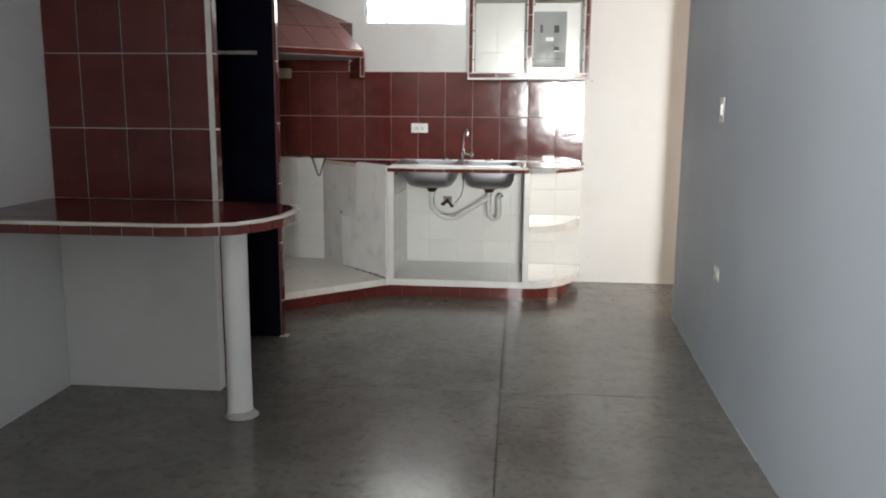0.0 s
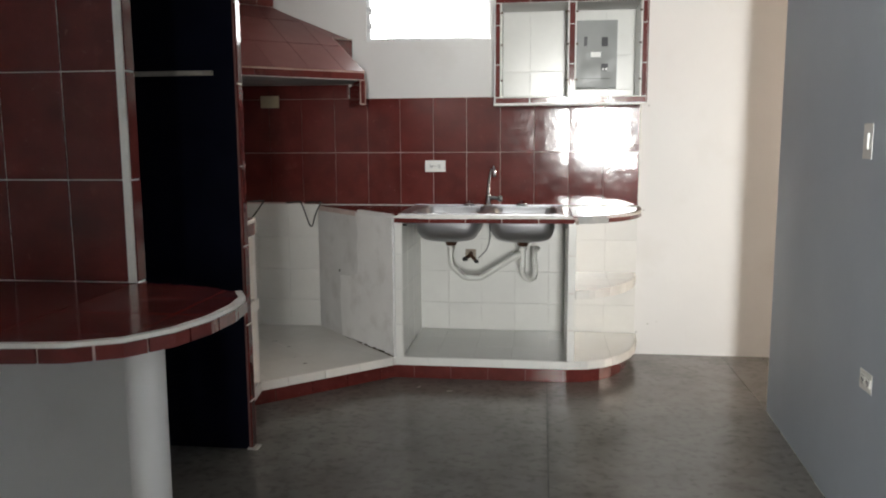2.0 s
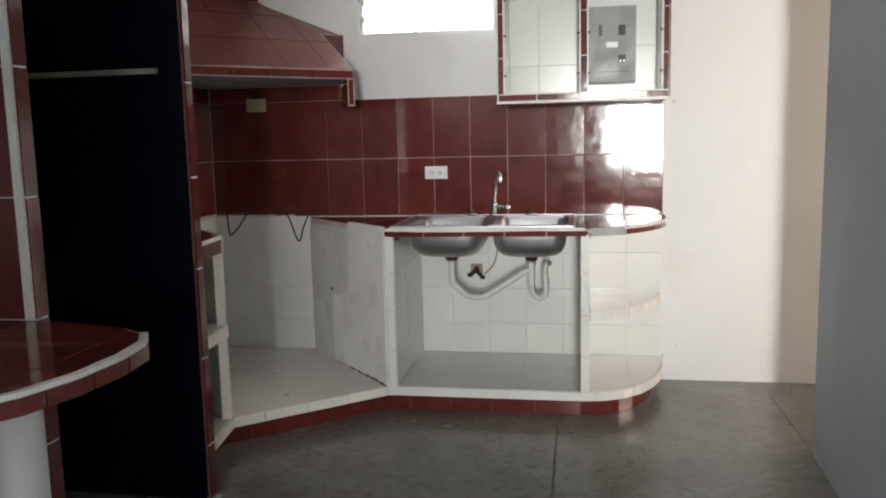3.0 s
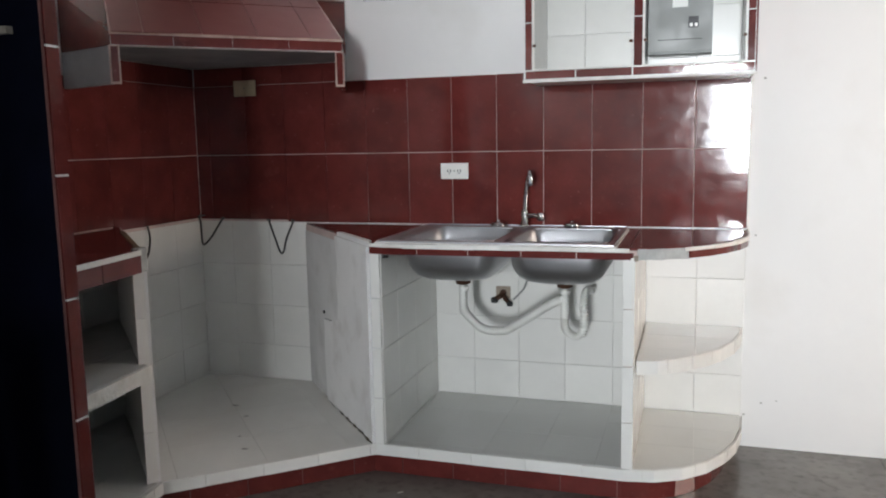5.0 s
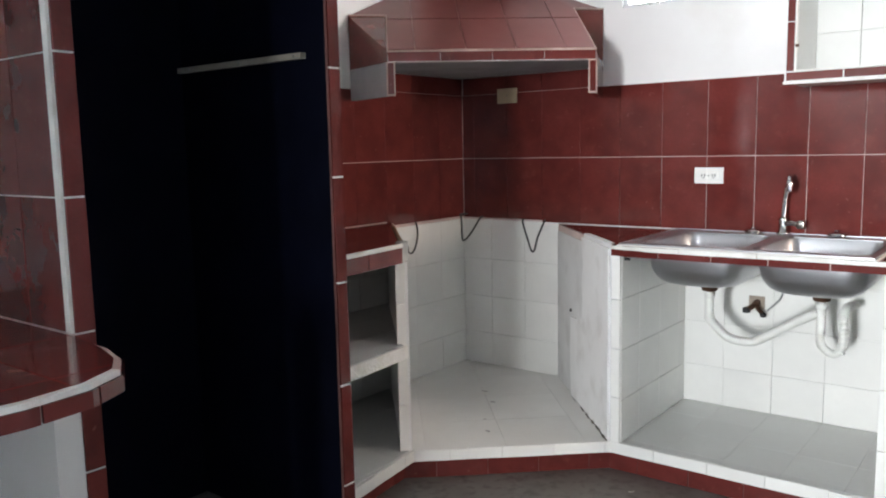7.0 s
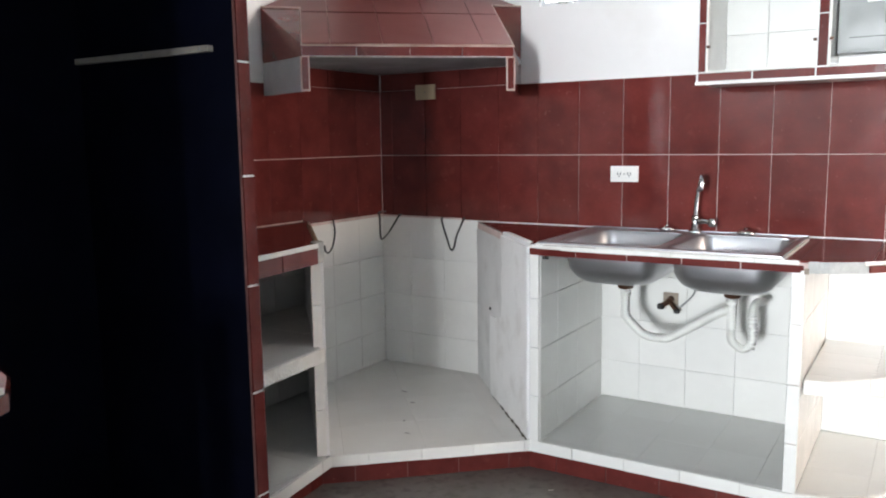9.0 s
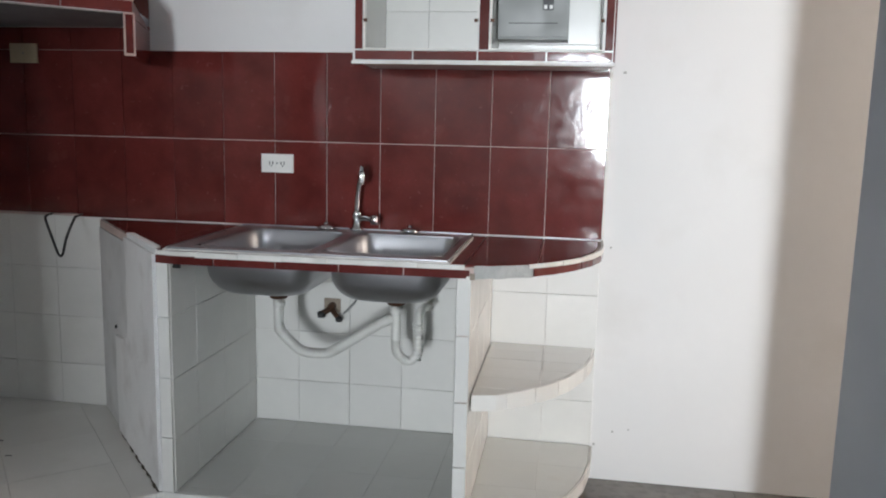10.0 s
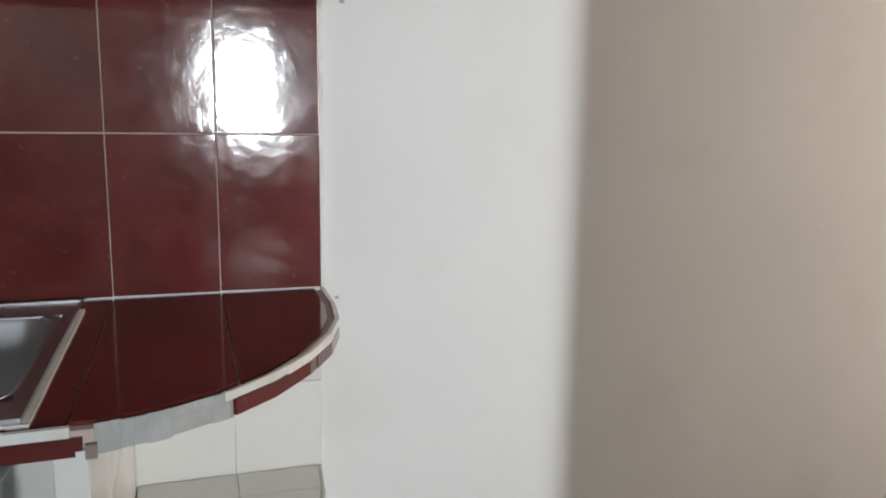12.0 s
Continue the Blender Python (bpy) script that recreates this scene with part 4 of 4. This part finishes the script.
for a, b, t, low, sign in ((FL, WL, TL, 1.612, 1), (FR, WR, TR, 1.60, -1)):
    d = (b - a).normalized()
    nrm = Vector((d.y, -d.x)) * sign
    a2, b2 = a + nrm * 0.024, b + nrm * 0.024
    away = (nrm.x, nrm.y, 0)
    crest = hood_z(t)
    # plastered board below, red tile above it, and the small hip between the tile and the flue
    # the left board carries its shadow as a darker plaster colour
    part("side_board", lump(([tuple(a), tuple(b), tuple(b2), tuple(a2)], 1.481, low)), SHADED_PLASTER if sign > 0 else RED_TILE, hood, "plastered side board, darkened to stand for shade" if sign > 0 else "red tiled side board")
    part("side_tile", plate([(a.x, a.y, low + 0.002), (b.x, b.y, low + 0.002), (b.x, b.y, crest), (t.x, t.y, crest), (a.x, a.y, HZ)], away, 0.006), RED_TILE, hood)
    foot = FLUE_L if sign > 0 else FLUE_R
    part("hip_tile", plate([(t.x, t.y, crest), (b.x, b.y, crest), (foot.x, foot.y, hood_z(foot))], (0, 0, -1), 0.010), PALE_TILE, hood)
    f0, f1 = a - inward * 0.004, a2 - inward * 0.004
    c2 = (f0 + f1) / 2
    w2 = along2 * 0.018
    part("cheek_tile", lump(([tuple(c2 - w2 * 0.66), tuple(c2 + w2 * 0.66), tuple(c2 + w2 * 0.66 - inward * 0.005), tuple(c2 - w2 * 0.66 - inward * 0.005)], 1.487, HZ - 0.046)), RED_TILE, hood)
    part("cheek_rim", lump(([tuple(c2 - w2), tuple(c2 + w2), tuple(c2 + w2 - inward * 0.003), tuple(c2 - w2 - inward * 0.003)], 1.479, HZ - 0.041)), GRIMY_RIM, hood)
    for p, q, zp, zq in ((a, t, HZ + 0.004, crest + 0.004), (t, b, crest + 0.003, crest + 0.003)):
        part("edge_trim", tube([(p.x, p.y, zp), ((p.x + q.x) / 2, (p.y + q.y) / 2, (zp + zq) / 2), (q.x, q.y, zq)], 0.0042, 8, 2), GRIMY_RIM, hood)
part("flue", lump(([tuple(FLUE_L), tuple(FLUE_R), tuple(corner)], hood_z(FLUE_L) - 0.03, TOP - 0.002)), GROUT, hood)
fd = FLUE_R - FLUE_L
lay_tiles(hood, (FLUE_L.x, FLUE_L.y, 0), (fd.x, fd.y, 0), (0, 0, 1), [0.0, 0.118, 0.322, fd.length], [hood_z(FLUE_L) + 0.006, 2.28, TOP - 0.004], RED_TILE, "flue_tile", 0.004, 0.006)

# ---- wall cabinet ----
cabinet = thing("wall_cabinet", (0.05, 5.72, 1.475), "open wall cabinet framed in red tiles without doors", "cabinet")
CX0, CX1, CY, CZ0, CZ1 = -0.350, 0.462, 5.568, 1.478, 2.052
part("side", boxes((CX0, CX0 + 0.03, CY, BACK - 0.001, CZ0 + 0.036, CZ1 - 0.036)), WHITE_TILE, cabinet)
part("side", boxes((CX1 - 0.03, CX1, CY, BACK - 0.001, CZ0 + 0.036, CZ1 - 0.036)), WHITE_TILE, cabinet)
part("divider", boxes((0.047, 0.083, CY, BACK - 0.001, CZ0 + 0.036, CZ1 - 0.036)), WHITE_TILE, cabinet)
part("bottom", boxes((CX0, CX1, CY, BACK - 0.001, CZ0, CZ0 + 0.036)), WHITE_TILE, cabinet)
part("top", boxes((CX0, CX1, CY, BACK - 0.001, CZ1 - 0.036, CZ1)), PLASTER, cabinet)
lay_tiles(cabinet, (0, CY, 0), (1, 0, 0), (0, 0, 1), [CX0, -0.16, 0.046, 0.260, CX1], [CZ0 + 0.003, CZ0 + 0.036], RED_TILE, "frame_tile", 0.005, 0.006)
lay_tiles(cabinet, (0, CY, 0), (1, 0, 0), (0, 0, 1), [CX0, -0.16, 0.046, 0.260, CX1], [CZ1 - 0.036, CZ1], RED_TILE, "frame_tile", 0.005, 0.006)
for x0, x1 in ((CX0, CX0 + 0.028), (0.048, 0.082), (CX1 - 0.028, CX1)):
    lay_tiles(cabinet, (0, CY, 0), (1, 0, 0), (0, 0, 1), [x0, x1], [CZ0 + 0.037, 1.69, 1.90, CZ1 - 0.037], RED_TILE, "frame_tile", 0.004, 0.006)
part("side_tile", boxes((CX1, CX1 + 0.006, CY, BACK - 0.002, CZ0, CZ1)), RED_TILE, cabinet)
part("side_tile", boxes((CX0 - 0.006, CX0, CY, BACK - 0.002, CZ0, CZ1)), PLASTER, cabinet)
part("lower_rim", soften(boxes((CX0 - 0.008, CX1 + 0.008, CY - 0.010, CY + 0.012, CZ0 - 0.008, CZ0 + 0.002)), 0.002, 1), RIM, cabinet)
for x0, x1 in ((CX0 + 0.028, 0.048), (0.082, CX1 - 0.028)):
    part("opening_trim", boxes((x0, x0 + 0.006, CY - 0.003, CY + 0.014, CZ0 + 0.037, CZ1 - 0.037), (x1 - 0.006, x1, CY - 0.003, CY + 0.014, CZ0 + 0.037, CZ1 - 0.037),
                               (x0 + 0.006, x1 - 0.006, CY - 0.003, CY + 0.014, CZ0 + 0.037, CZ0 + 0.042)), RIM, cabinet)
    for x in (x0 + 0.008, x1 - 0.008):
        for z in (1.60, 1.79, 1.96):
            part("hinge_stub", soften(boxes((x - 0.006, x + 0.006, CY - 0.009, CY - 0.004, z, z + 0.010)), 0.001, 1), BRASS, cabinet)
lay_tiles(cabinet, (0, BACK - 0.004, 0), (1, 0, 0), (0, 0, 1), [CX0 + 0.03, -0.165, 0.047], [CZ0 + 0.037, 1.675, CZ1 - 0.037], WHITE_TILE, "tile", 0.001, 0.004)
lay_tiles(cabinet, (0, BACK - 0.004, 0), (1, 0, 0), (0, 0, 1), [0.083, 0.268, CX1 - 0.03], [CZ0 + 0.037, 1.566, 1.76, CZ1 - 0.037], WHITE_TILE, "tile", 0.001, 0.004)

panel = thing("breaker_panel", (0.2, 5.80, 1.58), "grey steel breaker panel set in the wall cabinet", "breaker panel")
part("case", soften(boxes((0.088, 0.322, 5.775, 5.872, 1.572, 1.945)), 0.004, 2), GREY_METAL, panel)
part("cover", soften(boxes((0.094, 0.316, 5.764, 5.774, 1.580, 1.937)), 0.003, 2), GREY_METAL, panel)
part("seam", boxes((0.125, 0.285, 5.7628, 5.7645, 1.622, 1.625)), DARK_PLASTIC, panel)
for x, z, w, h in ((0.138, 1.80, 0.018, 0.055), (0.235, 1.80, 0.034, 0.050), (0.235, 1.665, 0.036, 0.040)):
    part("breaker", soften(boxes((x, x + w, 5.756, 5.765, z, z + h)), 0.001, 1), DARK_PLASTIC, panel)
for x in (0.240, 0.258):
    part("switch_tip", boxes((x, x + 0.010, 5.752, 5.757, 1.668, 1.680)), WHITE_PLASTIC, panel)
part("paper_label", boxes((0.176, 0.232, 5.7625, 5.7642, 1.742, 1.770)), WHITE_PLASTIC, panel)


# ---- outlets and switches ----
def wall_plate(name, label, category, m, w, h, mat, sockets, group=""):
    """A plate in its own x (across) and z (up), its front towards -y."""
    ob = thing(name, (0, 0, 0), label, category, group)
    part("plate", soften(boxes((-w / 2, w / 2, -0.008, 0.0, -h / 2, h / 2)), 0.003, 2), mat, ob)
    for x, z in sockets:
        face = part("socket_face", soften(boxes((x - 0.017, x + 0.017, -0.0105, -0.008, z - 0.014, z + 0.014)), 0.002, 1), mat, ob)
        for dx in (-0.006, 0.006):
            part("slot", boxes((x + dx - 0.002, x + dx + 0.002, -0.0112, -0.0106, z - 0.005, z + 0.007)), DARK_PLASTIC, face)
        part("slot", boxes((x - 0.0025, x + 0.0025, -0.0112, -0.0106, z - 0.012, z - 0.007)), DARK_PLASTIC, face)
    part("screw", boxes((-0.003, 0.003, -0.0092, -0.008, -0.003, 0.003)), GREY_METAL, ob)
    ob.matrix_basis = m
    return ob


wall_plate("wall_outlet", "white double wall outlet on red tiles", "outlet", pose(-0.725, BACK - 0.0095, 1.129), 0.122, 0.068, WHITE_PLASTIC, [(-0.022, 0), (0.022, 0)])
wall_plate("blank_outlet", "yellowed outlet plate on red tiles under the hood", "outlet", pose(-1.741, BACK - 0.0095, 1.519), 0.113, 0.072, CREAM_PLASTIC, [])
wall_plate("wall_outlet", "white outlet low on the blue-grey wall", "outlet", pose(0.9345, 3.68, 0.530, 0, 0, -90), 0.095, 0.062, WHITE_PLASTIC, [(-0.02, 0), (0.02, 0)])
switch = wall_plate("light_switch", "white light switch on the blue-grey wall", "switch", pose(0.9385, 3.80, 1.277, 0, 0, -90), 0.070, 0.112, WHITE_PLASTIC, [])
part("rocker", soften(boxes((-0.012, 0.012, -0.014, -0.008, -0.025, 0.025)), 0.002, 1), WHITE_PLASTIC, switch).matrix_parent_inverse = Matrix()


# ---- cables ----
def cable(label, points):
    ob = thing("cable", points[0], label, "cable", "loose cables in the stove recess")
    part("wire", tube(points, 0.0045, 8, 6), RUBBER, ob)


cable("loose black cable loop hanging out from the tiled corner", [(-2.0, 5.866, 0.922), (-1.86, 5.62, 0.943), (-1.800, 5.545, 0.925), (-1.786, 5.53, 0.84), (-1.77, 5.53, 0.832), (-1.735, 5.535, 0.87), (-1.69, 5.54, 0.935), (-1.73, 5.62, 0.936), (-1.90, 5.866, 0.911)])
cable("loose black cable loop hanging out from the red tiles", [(-1.655, 5.866, 0.904), (-1.50, 5.62, 0.929), (-1.465, 5.56, 0.922), (-1.437, 5.555, 0.85), (-1.418, 5.555, 0.80), (-1.402, 5.555, 0.802), (-1.385, 5.555, 0.86), (-1.355, 5.56, 0.928), (-1.385, 5.62, 0.929), (-1.527, 5.866, 0.906)])
cable("short black cable end curling over the broken worktop corner", [(-2.014, 5.46, 0.915), (-2.0, 5.455, 0.86), (-1.985, 5.42, 0.80), (-1.96, 5.36, 0.775), (-1.93, 5.30, 0.79), (-1.90, 5.26, 0.82)])

# ---- small wear ----
for x, z, r in ((0.547, 0.187, 0.004), (0.603, 0.199, 0.003), (0.482, 0.134, 0.005), (0.505, 0.868, 0.004), (0.52, 1.475, 0.005)):
    part("chip", lump(([(x - r, BACK - 0.0015), (x + r, BACK - 0.0015), (x + r, BACK + 0.001), (x - r, BACK + 0.001)], z - r * 0.8, z + r * 0.8)), CEMENT, wall_back)

for x, y, w, turn in ((-1.50, 5.35, 0.022, 20), (-1.40, 5.14, 0.010, 70), (-1.31, 5.03, 0.020, 10), (-1.62, 5.46, 0.030, 5), (-0.72, 5.10, 0.02, 40), (-0.55, 5.05, 0.03, 10)):
    z = BASE if y > 5.0 and x < -1.2 or y > 5.16 else 0.0
    sliver = tagged(new("debris", made("debris", (boxes((-w / 2, w / 2, -0.0016, 0.0016, 0.0004, 0.002))), CEMENT if z == 0 else RUBBER)),
                    "tiny sliver of rubble lying in the unused kitchen", "debris", "slivers of rubble")
    sliver.matrix_basis = pose(x, y, z + 0.0003, 0, 0, turn)
